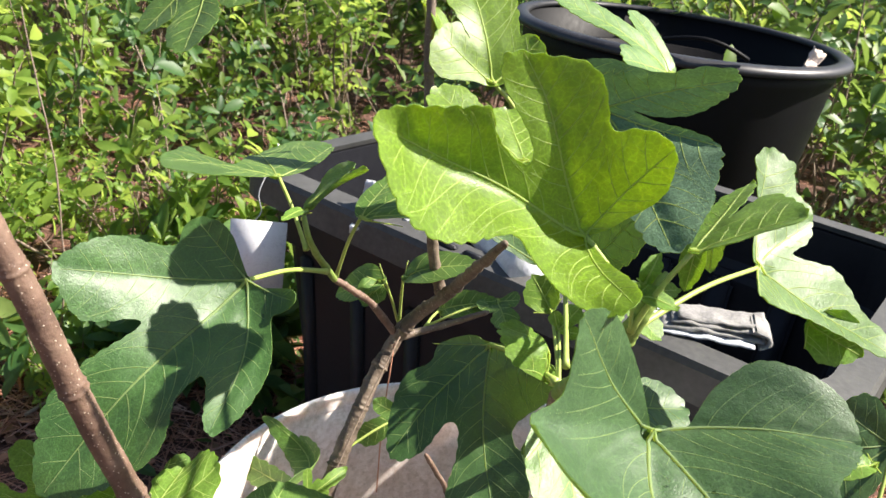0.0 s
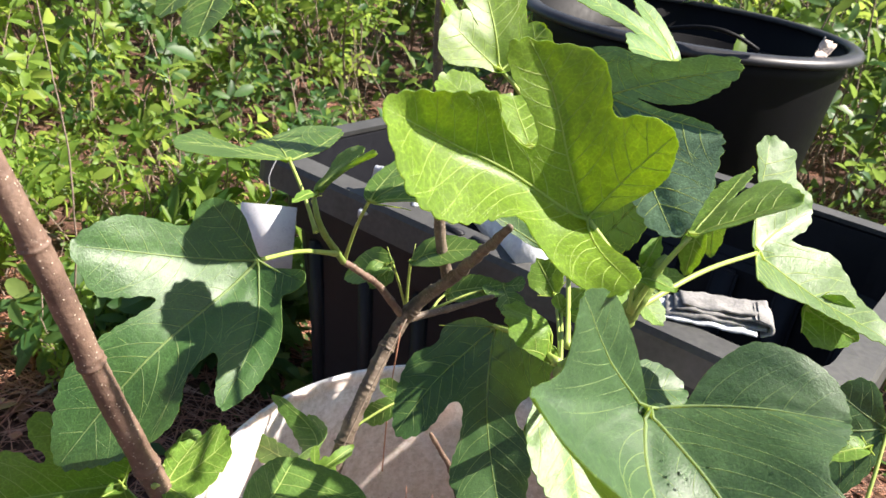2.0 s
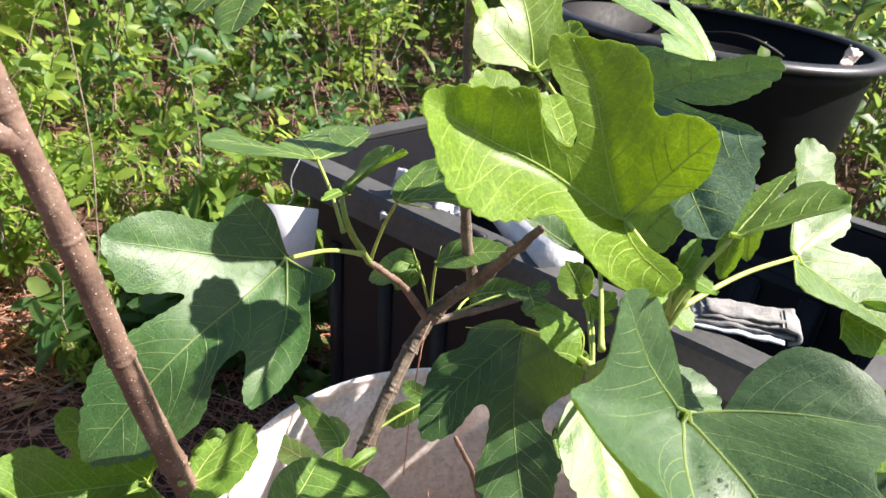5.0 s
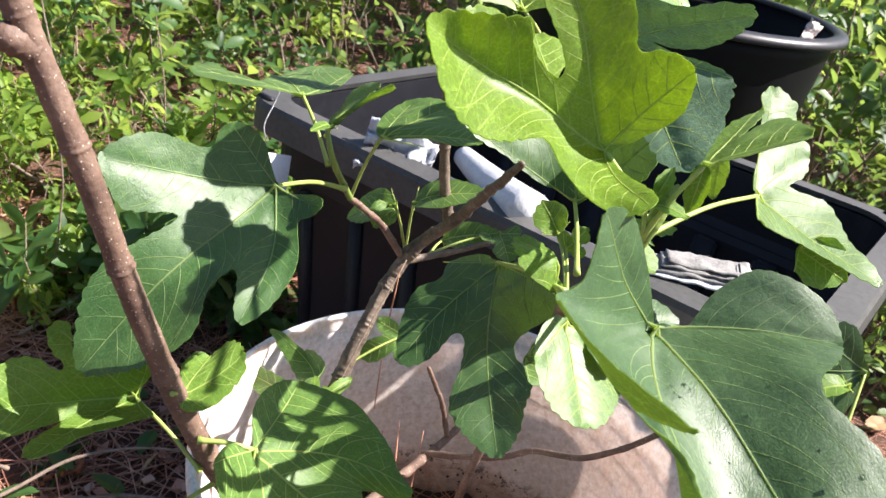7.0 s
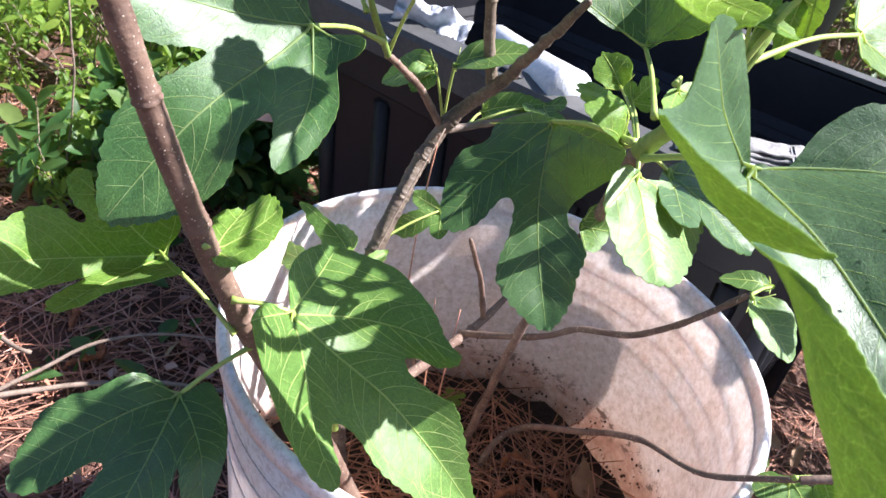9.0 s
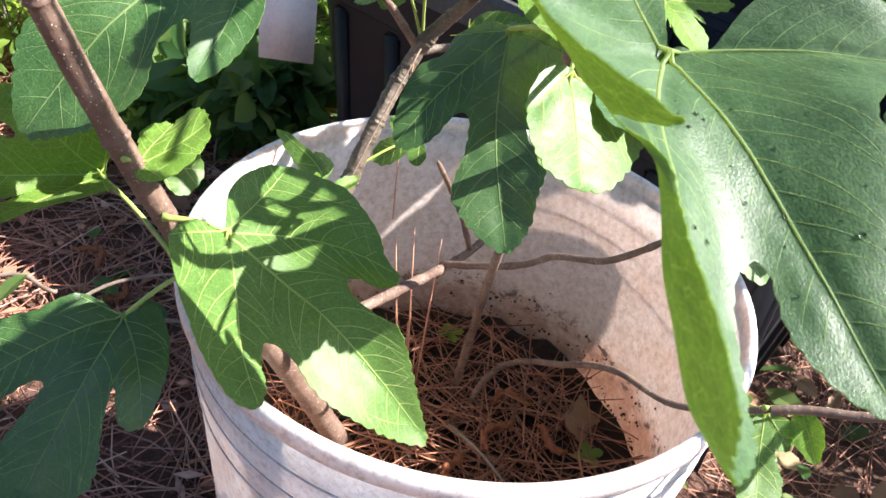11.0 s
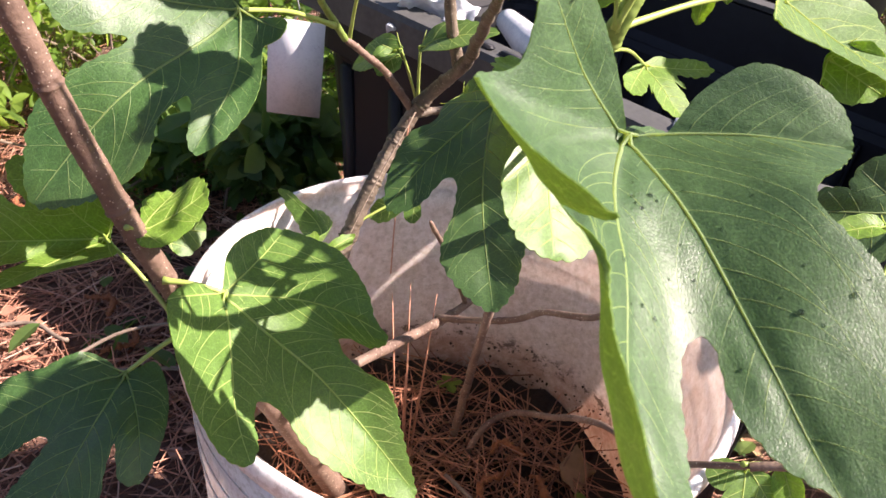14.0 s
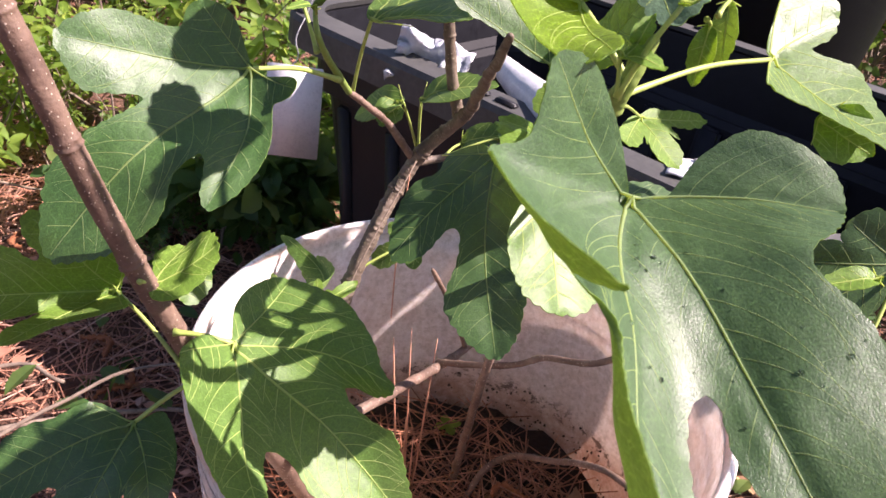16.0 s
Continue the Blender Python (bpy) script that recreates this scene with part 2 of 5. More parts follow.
col = mixed(n, l, mixed(n, l, 1.0, f2, (0.85, 0.85, 0.85), "MULTIPLY"), col, (0.085, 0.050, 0.034))
# grey-blue lines below ribs and rim: their shade put into the colour
rib_shade = None
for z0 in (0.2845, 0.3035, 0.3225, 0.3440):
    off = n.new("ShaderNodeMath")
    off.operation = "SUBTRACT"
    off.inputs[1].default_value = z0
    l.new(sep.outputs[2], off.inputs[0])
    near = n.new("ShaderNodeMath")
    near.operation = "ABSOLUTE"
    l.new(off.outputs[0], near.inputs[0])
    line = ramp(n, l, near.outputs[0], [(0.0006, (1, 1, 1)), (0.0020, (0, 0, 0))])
    rib_shade = line if rib_shade is None else mixed(n, l, 1.0, rib_shade, line, "ADD")
rib_shade = mixed(n, l, inside.outputs[0], mixed(n, l, 1.0, rib_shade, ramp(n, l, grime, [(0.25, (0.40, 0.40, 0.40)), (0.7, (0.14, 0.14, 0.14))]), "MULTIPLY"), (0, 0, 0))
col = mixed(n, l, rib_shade, col, (0.36, 0.38, 0.44))
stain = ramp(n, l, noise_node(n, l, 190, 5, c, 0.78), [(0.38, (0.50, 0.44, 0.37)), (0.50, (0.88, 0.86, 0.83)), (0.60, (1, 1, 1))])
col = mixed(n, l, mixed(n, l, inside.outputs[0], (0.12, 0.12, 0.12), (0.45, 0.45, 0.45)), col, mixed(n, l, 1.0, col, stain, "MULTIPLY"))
l.new(col, b.inputs["Base Color"])
b.inputs["Roughness"].default_value = 0.45
add_bump(n, l, b, speck, 0.25, 0.0006)
b.inputs["Subsurface Weight"].default_value, b.inputs["Subsurface Scale"].default_value = 0.44, 0.014
b.inputs["Subsurface Radius"].default_value = (1.0, 0.86, 0.80)

TOTE = surface("weathered_black_plastic", [(0.3, (0.008, 0.008, 0.011)), (0.7, (0.018, 0.019, 0.024))], 9, (0.42, 0.65), 0.15, 0.0010, fine=14, spec=0.28)
TOTE_RIM = surface("dusty_grey_plastic", [(0.3, (0.040, 0.040, 0.040)), (0.7, (0.10, 0.10, 0.096))], 14, (0.45, 0.7), 0.15, 0.0010, fine=14, spec=0.35)
TUB = surface("black_tub_plastic", [(0.3, (0.003, 0.003, 0.004)), (0.7, (0.007, 0.007, 0.009))], 7, (0.45, 0.65), 0.12, 0.0010, fine=14, spec=0.15)
TUB_RIM = surface("scuffed_black_plastic", [(0.3, (0.010, 0.010, 0.013)), (0.7, (0.045, 0.045, 0.050))], 18, (0.30, 0.55), 0.12, 0.0010, fine=10, spec=0.4)
PAPER = surface("pale_plastic_sheet", [(0.3, (0.45, 0.47, 0.52)), (0.7, (0.72, 0.73, 0.76))], 30, (0.3, 0.5), 0.4, 0.002)
NEWS = surface("wet_newsprint", [(0.3, (0.16, 0.155, 0.15)), (0.7, (0.34, 0.33, 0.32))], 45, (0.7, 0.9), 0.4, 0.002)
TAG = surface("white_plastic_tag", [(0.28, (0.66, 0.66, 0.69)), (0.5, (0.84, 0.84, 0.87)), (0.75, (0.90, 0.90, 0.92))], 60, (0.35, 0.55), 0.15, 0.0006)
SCRAP = surface("bleached_leaf", [(0.3, (0.50, 0.40, 0.34)), (0.7, (0.74, 0.63, 0.56))], 90, (0.6, 0.8), 0.4, 0.001)
WIRE = surface("thin_wire", [(0.3, (0.30, 0.30, 0.30)), (0.7, (0.5, 0.5, 0.5))], 80, (0.3, 0.5), 0.1, 0.0004, metal=0.8)
SOIL = surface("dark_potting_soil", [(0.3, (0.020, 0.012, 0.008)), (0.7, (0.060, 0.034, 0.022))], 40, (0.85, 0.95), 0.9, 0.008)
GROUND = surface("forest_soil", [(0.28, (0.040, 0.020, 0.014)), (0.5, (0.105, 0.050, 0.033)), (0.75, (0.19, 0.095, 0.062))], 6, (0.85, 0.95), 0.9, 0.02, fine=10)


def pieces(name, colours, rough=0.6, share=0.0, through_colour=(0.5, 0.7, 0.1), spec=0.4):
    """A material for many loose pieces in one mesh: each piece takes its own tone."""
    m, n, l, b = material(name)
    r = n.new("ShaderNodeNewGeometry").outputs["Random Per Island"]
    stops = [(i / max(1, len(colours) - 1), c) for i, c in enumerate(colours)]
    col = ramp(n, l, r, stops)
    col = mixed(n, l, 0.5, col, ramp(n, l, noise_node(n, l, 120, 3, coords(n)), [(0.3, (0.5, 0.5, 0.5)), (0.7, (1, 1, 1))]), "MULTIPLY")
    l.new(col, b.inputs["Base Color"])
    b.inputs["Roughness"].default_value = rough
    b.inputs["Specular IOR Level"].default_value = spec
    if share:
        t = n.new("ShaderNodeBsdfTranslucent")
        l.new(mixed(n, l, r, tuple(x * 0.75 for x in through_colour), through_colour), t.inputs["Color"])
        s = n.new("ShaderNodeMixShader")
        s.inputs[0].default_value = share
        l.new(b.outputs[0], s.inputs[1])
        l.new(t.outputs[0], s.inputs[2])
        l.new(s.outputs[0], n["Material Output"].inputs["Surface"])
    return m


NEEDLES = pieces("pine_straw", [(0.20, 0.088, 0.056), (0.50, 0.225, 0.145), (0.64, 0.31, 0.20), (0.40, 0.20, 0.135), (0.72, 0.46, 0.35)], 0.5)
DARK_NEEDLES = pieces("old_pine_straw", [(0.12, 0.055, 0.034), (0.30, 0.130, 0.075), (0.42, 0.20, 0.12), (0.22, 0.11, 0.07)], 0.6)
BUCKET_NEEDLES = pieces("damp_pine_straw", [(0.17, 0.070, 0.042), (0.42, 0.175, 0.095), (0.56, 0.25, 0.145), (0.32, 0.15, 0.09)], 0.55)
CATKIN = surface("rusty_catkin", [(0.3, (0.22, 0.070, 0.030)), (0.7, (0.48, 0.18, 0.075))], 200, (0.8, 0.9), 0.9, 0.002)
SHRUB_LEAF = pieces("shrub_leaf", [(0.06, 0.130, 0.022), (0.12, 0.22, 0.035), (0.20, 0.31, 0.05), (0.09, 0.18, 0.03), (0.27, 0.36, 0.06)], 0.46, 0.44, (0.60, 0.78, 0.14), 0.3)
# darker copy of the shrub leaf, for shrubs with shade put into the colour
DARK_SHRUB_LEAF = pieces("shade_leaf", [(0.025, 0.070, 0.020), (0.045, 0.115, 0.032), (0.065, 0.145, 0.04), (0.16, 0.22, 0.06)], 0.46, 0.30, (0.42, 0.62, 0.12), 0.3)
DRY_LEAF = pieces("dry_leaf", [(0.10, 0.05, 0.03), (0.25, 0.12, 0.06), (0.36, 0.22, 0.12), (0.45, 0.33, 0.16)], 0.7)
TWIG = surface("dry_twig", [(0.3, (0.12, 0.085, 0.06)), (0.7, (0.34, 0.26, 0.20))], 80, (0.7, 0.9), 0.4, 0.001)
GRASS = pieces("grass_blade", [(0.05, 0.11, 0.03), (0.10, 0.19, 0.05), (0.20, 0.26, 0.10)], 0.5, 0.3)
WATER, n, l, b = material("water")
b.inputs["Base Color"].default_value = (1, 1, 1, 1)
b.inputs["Transmission Weight"].default_value, b.inputs["Roughness"].default_value, b.inputs["IOR"].default_value = 1.0, 0.0, 1.33

# ---- mesh helpers ----
def part(name, data, mat, parent=None, label="", smooth=True):
    """Links verts and faces, or a bmesh, as one mesh object, under a thing or a part."""
    me = bpy.data.meshes.new(name)
    if isinstance(data, tuple):
        me.from_pydata([tuple(v) for v in data[0]], [], data[1])
    else:
        data.to_mesh(me)
        data.free()
    for m in (mat if isinstance(mat, (list, tuple)) else [mat]):
        me.materials.append(m)
    if smooth:
        me.polygons.foreach_set("use_smooth", [True] * len(me.polygons))
    me.update()
    ob = new(name, me)
    if parent is not None:
        ob.parent = parent
    if label:
        ob["label"] = label
    return ob


def thing(name, label, category, group="", kind="", at=(0, 0, 0), turn=0.0):
    ob = new(name)
    ob.empty_display_size = 0.02
    ob.matrix_world = pose(*at, 0, 0, turn)
    return tagged(ob, label, category, group, kind)


def smooth_line(points, step):
    """Catmull-Rom through the points (rows of any width), sampled about every step."""
    p = np.array(points, float)
    if len(p) < 2:
        return p
    p = np.vstack([2 * p[0] - p[1], p, 2 * p[-1] - p[-2]])
    out = []
    for i in range(1, len(p) - 2):
        a, b, c, d = p[i - 1:i + 3]
        k = max(2, int(np.linalg.norm((c - b)[:3]) / step) + 1)
        for t in np.arange(k) / k:
            out.append(0.5 * (2 * b + (c - a) * t + (2 * a - 5 * b + 4 * c - d) * t * t + (3 * b - a - 3 * c + d) * t ** 3))
    out.append(p[-2])
    return np.array(out)


def tube(points, radii, sides=10, caps=True):
    """Verts and faces of a round tube along the points."""
    p = np.array(points, float)
    r = np.broadcast_to(np.array(radii, float), (len(p),))
    tan = np.gradient(p, axis=0)
    tan /= np.linalg.norm(tan, axis=1)[:, None] + 1e-12
    up = np.array([0.3, 0.5, 0.8]) if abs(tan[0][2]) < 0.9 else np.array([1.0, 0.2, 0])
    verts, faces = [], []
    for q, t, rad in zip(p, tan, r):
        up = up - t * (up @ t)
        up /= np.linalg.norm(up) + 1e-12
        side = np.cross(t, up)
        for k in range(sides):
            a = 2 * math.pi * k / sides
            verts.append(q + rad * (math.cos(a) * up + math.sin(a) * side))
    for i in range(len(p) - 1):
        for k in range(sides):
            j = (k + 1) % sides
            faces.append((i * sides + k, i * sides + j, (i + 1) * sides + j, (i + 1) * sides + k))
    if caps:
        faces.append(tuple(range(sides - 1, -1, -1)))
        faces.append(tuple((len(p) - 1) * sides + k for k in range(sides)))
    return verts, faces


def merged(parts):
    verts, faces = [], []
    for v, f in parts:
        o = len(verts)
        verts.extend(v)
        faces.extend(tuple(i + o for i in q) for q in f)
    return verts, faces


def lathe(profile, sides=96):
    """Verts and faces of a closed profile (r, z) turned about z."""
    verts, faces, k = [], [], len(profile)
    for s in range(sides):
        a = 2 * math.pi * s / sides
        verts.extend((r * math.cos(a), r * math.sin(a), z) for r, z in profile)
    for s in range(sides):
        o, p = s * k, (s + 1) % sides * k
        faces.extend((o + i, p + i, p + (i + 1) % k, o + (i + 1) % k) for i in range(k))
    return verts, faces


def branch(name, tree, points, radii, mat, nodes=(), step=0.0007, sides=14, wobble=0.0006, label="", knots=0.06):
    """A woody stem with swollen rings at its nodes (fractions of its length)."""
    line = smooth_line([(*p, r) for p, r in zip(points, radii)], step)
    p, r = line[:, :3].copy(), line[:, 3].copy()
    s = np.concatenate([[0], np.cumsum(np.linalg.norm(np.diff(p, axis=0), axis=1))])
    for i in range(len(p)):
        p[i] += np.array(noise.noise_vector(Vector(p[i]) * 45)) * wobble
        r[i] *= 1 + knots * (noise.noise(Vector(p[i]) * 130) + 0.6 * noise.noise(Vector(p[i]) * 420))
    r *= 1 - 0.55 * np.exp(-((s[-1] - s) / 0.0016) ** 2)
    plain = r.copy()
    for f in nodes:
        d = s - f * s[-1]
        r *= 1 + 0.05 * np.exp(-(d / 0.0030) ** 2) + 0.17 * np.exp(-((d + 0.0024) / 0.0006) ** 2) + 0.06 * np.exp(-((d - 0.0006) / 0.0005) ** 2) - 0.02 * np.exp(-((d - 0.006) / 0.003) ** 2)
    verts, faces = tube(p, plain, sides)
    for k, v in enumerate(verts):
        c, v0, swell = p[k // sides], Vector(v), r[k // sides] / plain[k // sides] - 1
        f = 1 + swell * (1.0 + 0.9 * noise.noise(v0 * 170)) + knots * (1.1 * noise.noise(v0 * 300) + 0.8 * noise.noise(v0 * 800))
        verts[k] = c + (v - c) * f
    return part(name, (verts, faces), mat, tree, label)

# ---- ground ----
def ground_height(x, y):
    far = max(0.0, math.hypot(x, y) - 0.8)
    return 0.012 * noise.noise(Vector((x * 5, y * 5, 0))) + 0.05 * min(1, far) * noise.noise(Vector((x * 0.7, y * 0.7, 3)))


xs = np.concatenate([-np.geomspace(60, 1.6, 14), np.linspace(-1.5, 1.7, 90), np.geomspace(1.8, 60, 14)])
ys = np.concatenate([-np.geomspace(60, 1.1, 12), np.linspace(-1.0, 2.4, 90), np.geomspace(2.6, 60, 14)])
verts = [(x, y, ground_height(x, y)) for y in ys for x in xs]
faces = [(j * len(xs) + i, j * len(xs) + i + 1, (j + 1) * len(xs) + i + 1, (j + 1) * len(xs) + i) for j in range(len(ys) - 1) for i in range(len(xs) - 1)]
ground = tagged(part("ground", (verts, faces), GROUND), "brown woodland soil under pine straw", "ground", kind="structure")

# ---- the white bucket ----
bucket = thing("bucket", "weathered white plastic bucket with a ribbed rim standing on the ground", "bucket")


def wall_radius(z):
    return 0.1275 + 0.0611 * z      # outer face of the plain wall


profile = [(0.0005, 0.0), (0.124, 0.0), (0.1275, 0.004)]
for z in (0.10, 0.20, 0.285):
    profile.append((wall_radius(z), z))
profile += [(0.1488, 0.3500), (0.1470, 0.3500)]
for z in (0.335, 0.332, 0.20, 0.10, 0.012):
    profile.append((wall_radius(z) - 0.0030 + (0.001 if z == 0.335 else 0), z))
profile += [(0.123, 0.008), (0.0005, 0.008)]
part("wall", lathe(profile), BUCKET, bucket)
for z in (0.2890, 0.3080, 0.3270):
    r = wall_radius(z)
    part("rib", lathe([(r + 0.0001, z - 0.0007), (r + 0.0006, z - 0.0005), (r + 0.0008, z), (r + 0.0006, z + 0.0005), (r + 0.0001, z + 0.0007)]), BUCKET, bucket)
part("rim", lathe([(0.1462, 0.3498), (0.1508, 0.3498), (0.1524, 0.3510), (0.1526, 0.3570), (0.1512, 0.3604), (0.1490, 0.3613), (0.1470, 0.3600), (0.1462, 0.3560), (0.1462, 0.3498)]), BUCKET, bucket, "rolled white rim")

# potting soil with straw, inside
bm_v, bm_f, rings, seg = [(0, 0, 0.198)], [], 14, 64
for i in range(1, rings + 1):
    for k in range(seg):
        a, r = 2 * math.pi * k / seg, 0.1372 * i / rings
        x, y = r * math.cos(a), r * math.sin(a)
        bm_v.append((x, y, 0.195 + 0.010 * noise.noise(Vector((x * 40, y * 40, 1))) + 0.10 * max(0, r - 0.10) * (y > 0) * (0.6 + y * 3) - 0.05 * x * 0.2))
for k in range(seg):
    bm_f.append((0, 1 + k, 1 + (k + 1) % seg))
    for i in range(rings - 1):
        a, b2 = 1 + i * seg, 1 + (i + 1) * seg
        bm_f.append((a + k, b2 + k, b2 + (k + 1) % seg, a + (k + 1) % seg))
soil = tagged(part("potting_soil", (bm_v, bm_f), SOIL), "dark potting soil in the bucket", "soil", kind="stuff")


g = random.Random(19)
bits = []
for _ in range(620):
    a, z = radians(g.uniform(-40, 200)), 0.196 + 0.05 * g.random() ** 1.4
    if noise.noise(Vector((a * 5, z * 60, 2))) < -0.1 + (z - 0.196) * 6:
        continue
    r, k = wall_radius(z) - 0.0034, g.uniform(0.0006, 0.0019)
    c = Vector((r * math.cos(a), r * math.sin(a), z))
    bits.append(([tuple(c + Vector((g.uniform(0.5, 1.2) * k * x, g.uniform(0.5, 1.2) * k * y, g.uniform(0.5, 1.2) * k * w))) for x, y, w in ((1, 0, 0), (-1, 0, 0), (0, 1, 0), (0, -1, 0), (0, 0, 1), (0, 0, -1))],
                 [(0, 2, 4), (2, 1, 4), (1, 3, 4), (3, 0, 4), (2, 0, 5), (1, 2, 5), (3, 1, 5), (0, 3, 5)]))


def needle_mesh(rng, count, place, length=(0.07, 0.16), radius=0.0005, tilt=0.12):
    """Loose pine needles: place() gives a point to lie at; each is bent a little."""
    bits = []
    for _ in range(count):
        x, y, z = place(rng)
        L, a, t = rng.uniform(*length), rng.uniform(0, 2 * math.pi), rng.gauss(0, tilt)
        d = Vector((math.cos(a) * math.cos(t), math.sin(a) * math.cos(t), math.sin(t)))
        side = d.cross(Vector((0, 0, 1))).normalized() * rng.uniform(-0.15, 0.15) * L
        c = Vector((x, y, z))
        line = [c - d * L / 2, c + side * 0.5, c + d * L / 2]
        bits.append(tube([tuple(q) for q in line], [radius, radius * 1.1, radius * 0.5], 3, False))
    return merged(bits)


tagged(part("soil_crumbs", merged(bits), SOIL, smooth=False), "dark crumbs of soil stuck to the bucket wall", "soil crumbs", kind="stuff")
rng = random.Random(5)


def in_bucket(g):
    while True:
        x, y = g.uniform(-0.12, 0.12), g.uniform(-0.12, 0.12)
        if math.hypot(x, y) < 0.112:
            return x, y, 0.199 + g.uniform(0, 0.018)


tagged(part("straw_in_bucket", needle_mesh(rng, 520, in_bucket, (0.05, 0.12), 0.00055, 0.10), BUCKET_NEEDLES), "brown pine straw lying on the potting soil", "pine straw", kind="stuff")

# ---- the black storage tote ----
TOTE_AT, TOTE_TURN, TOTE_L, TOTE_W, TOTE_H = (0.137, 0.437), -38.7, 0.62, 0.43, 0.40
tote = thing("storage_tote", "open black plastic storage tote with a dusty grey rim", "storage box", at=(*TOTE_AT, 0.0), turn=TOTE_TURN)


def box_ring(l, w, r, z, k=6):
    """A rounded rectangle as a ring of points."""
    out = []
    for cx, cy, a0 in ((l / 2 - r, w / 2 - r, 0), (-l / 2 + r, w / 2 - r, 90), (-l / 2 + r, -w / 2 + r, 180), (l / 2 - r, -w / 2 + r, 270)):
        for i in range(k + 1):
            a = radians(a0 + 90 * i / k)
            out.append((cx + r * math.cos(a), cy + r * math.sin(a), z))
    return out


def rings_mesh(rings, close=True):
    verts = [v for r in rings for v in r]
    k, m = len(rings[0]), len(rings)
    faces = [(i * k + j, i * k + (j + 1) % k, (i + 1) * k + (j + 1) % k, (i + 1) * k + j) for i in range(m - 1) for j in range(k)]
    if close:
        faces.append(tuple(range(k - 1, -1, -1)))
        faces.append(tuple((m - 1) * k + j for j in range(k)))
    return verts, faces


L0, W0 = TOTE_L - 0.05, TOTE_W - 0.05
part("body", rings_mesh([box_ring(L0 - 0.10, W0 - 0.10, 0.03, 0.0), box_ring(L0 - 0.085, W0 - 0.085, 0.035, 0.01), box_ring(L0 - 0.02, W0 - 0.02, 0.04, 0.32), box_ring(L0, W0, 0.04, 0.325),
                         box_ring(L0, W0, 0.04, TOTE_H - 0.004), box_ring(L0 - 0.007, W0 - 0.007, 0.037, TOTE_H - 0.004), box_ring(L0 - 0.007, W0 - 0.007, 0.037, 0.33),
                         box_ring(L0 - 0.03, W0 - 0.03, 0.035, 0.31), box_ring(L0 - 0.095, W0 - 0.095, 0.03, 0.012)]), TOTE, tote, smooth=False)
part("rim", rings_mesh([box_ring(L0 - 0.004, W0 - 0.004, 0.038, TOTE_H - 0.002), box_ring(L0 - 0.008, W0 - 0.008, 0.038, TOTE_H + 0.004), box_ring(TOTE_L - 0.006, TOTE_W - 0.006, 0.05, TOTE_H + 0.003),
                        box_ring(TOTE_L, TOTE_W, 0.052, TOTE_H - 0.002), box_ring(TOTE_L + 0.002, TOTE_W + 0.002, 0.052, TOTE_H - 0.028), box_ring(TOTE_L - 0.004, TOTE_W - 0.004, 0.05, TOTE_H - 0.028),
                        box_ring(TOTE_L - 0.008, TOTE_W - 0.008, 0.05, TOTE_H - 0.006), box_ring(L0 - 0.002, W0 - 0.002, 0.038, TOTE_H - 0.006)], False), TOTE_RIM, tote, "dusty grey flanged rim", smooth=False)


def bar(size, at, r=0.004):
    bm = bmesh.new()
    bmesh.ops.create_cube(bm, size=1, matrix=Matrix.Translation(at) @ Matrix.Diagonal((*size, 1)))
    bmesh.ops.bevel(bm, geom=bm.edges[:], offset=r, segments=2, affect="EDGES")
    return bm


for i in range(7):
    x = -0.225 + i * 0.075
    for side in (-1, 1):
        rib = part("rib", bar((0.022, 0.008, 0.30), (0, 0, 0)), TOTE, tote)
        rib.matrix_basis = pose(x, side * (W0 / 2 - 0.026), 0.165, side * -6.0)
        rib = part("rib", bar((0.030, 0.006, 0.29), (0, 0, 0)), TOTE, tote)
        rib.matrix_basis = pose(x + 0.03, side * (W0 / 2 - 0.036), 0.165, side * -6.0)
for i in range(4):
    y = -0.12 + i * 0.08
    for side in (-1, 1):
        rib = part("rib", bar((0.008, 0.024, 0.30), (0, 0, 0)), TOTE, tote)
        rib.matrix_basis = pose(side * (L0 / 2 - 0.026), y, 0.165, 0, side * 6.0)
for x in (-0.285, -0.03, 0.0, 0.285):
    for y in (-1, 1):
        part("slot", bar((0.022, 0.008, 0.004), (x if abs(x) < 0.2 else x * 0.97, y * (TOTE_W / 2 - 0.013), TOTE_H + 0.0045), 0.0015), TOTE, tote, "dark slot in the rim")


def in_tote(x, y, z):
    """A point of the tote's own axes in the world."""
    return pose(*TOTE_AT, 0, 0, 0, TOTE_TURN) @ Vector((x, y, z))


def sheet(size, fold, seed, nx=18, ny=14, thick=0.002):
    """A crumpled sheet with thickness."""
    top = []
    for j in range(ny + 1):
        for i in range(nx + 1):
            u, v = i / nx - 0.5, j / ny - 0.5
            p = Vector((u * 5, v * 5, seed))
            top.append(Vector((u * size[0], v * size[1], fold * (noise.noise(p) + 0.5 * noise.noise(p * 2.3)))))
    verts = [tuple(v) for v in top] + [(v.x, v.y, v.z - thick) for v in top]
    k, off = nx + 1, len(top)
    faces = [(j * k + i, j * k + i + 1, (j + 1) * k + i + 1, (j + 1) * k + i) for j in range(ny) for i in range(nx)]
    faces += [tuple(off + q for q in reversed(f)) for f in faces]
    edge = [i for i in range(k)] + [j * k + nx for j in range(1, ny + 1)] + [ny * k + i for i in range(nx - 1, -1, -1)] + [j * k for j in range(ny - 1, 0, -1)]
    faces += [(edge[i], off + edge[i], off + edge[(i + 1) % len(edge)], edge[(i + 1) % len(edge)]) for i in range(len(edge))]
    return verts, faces


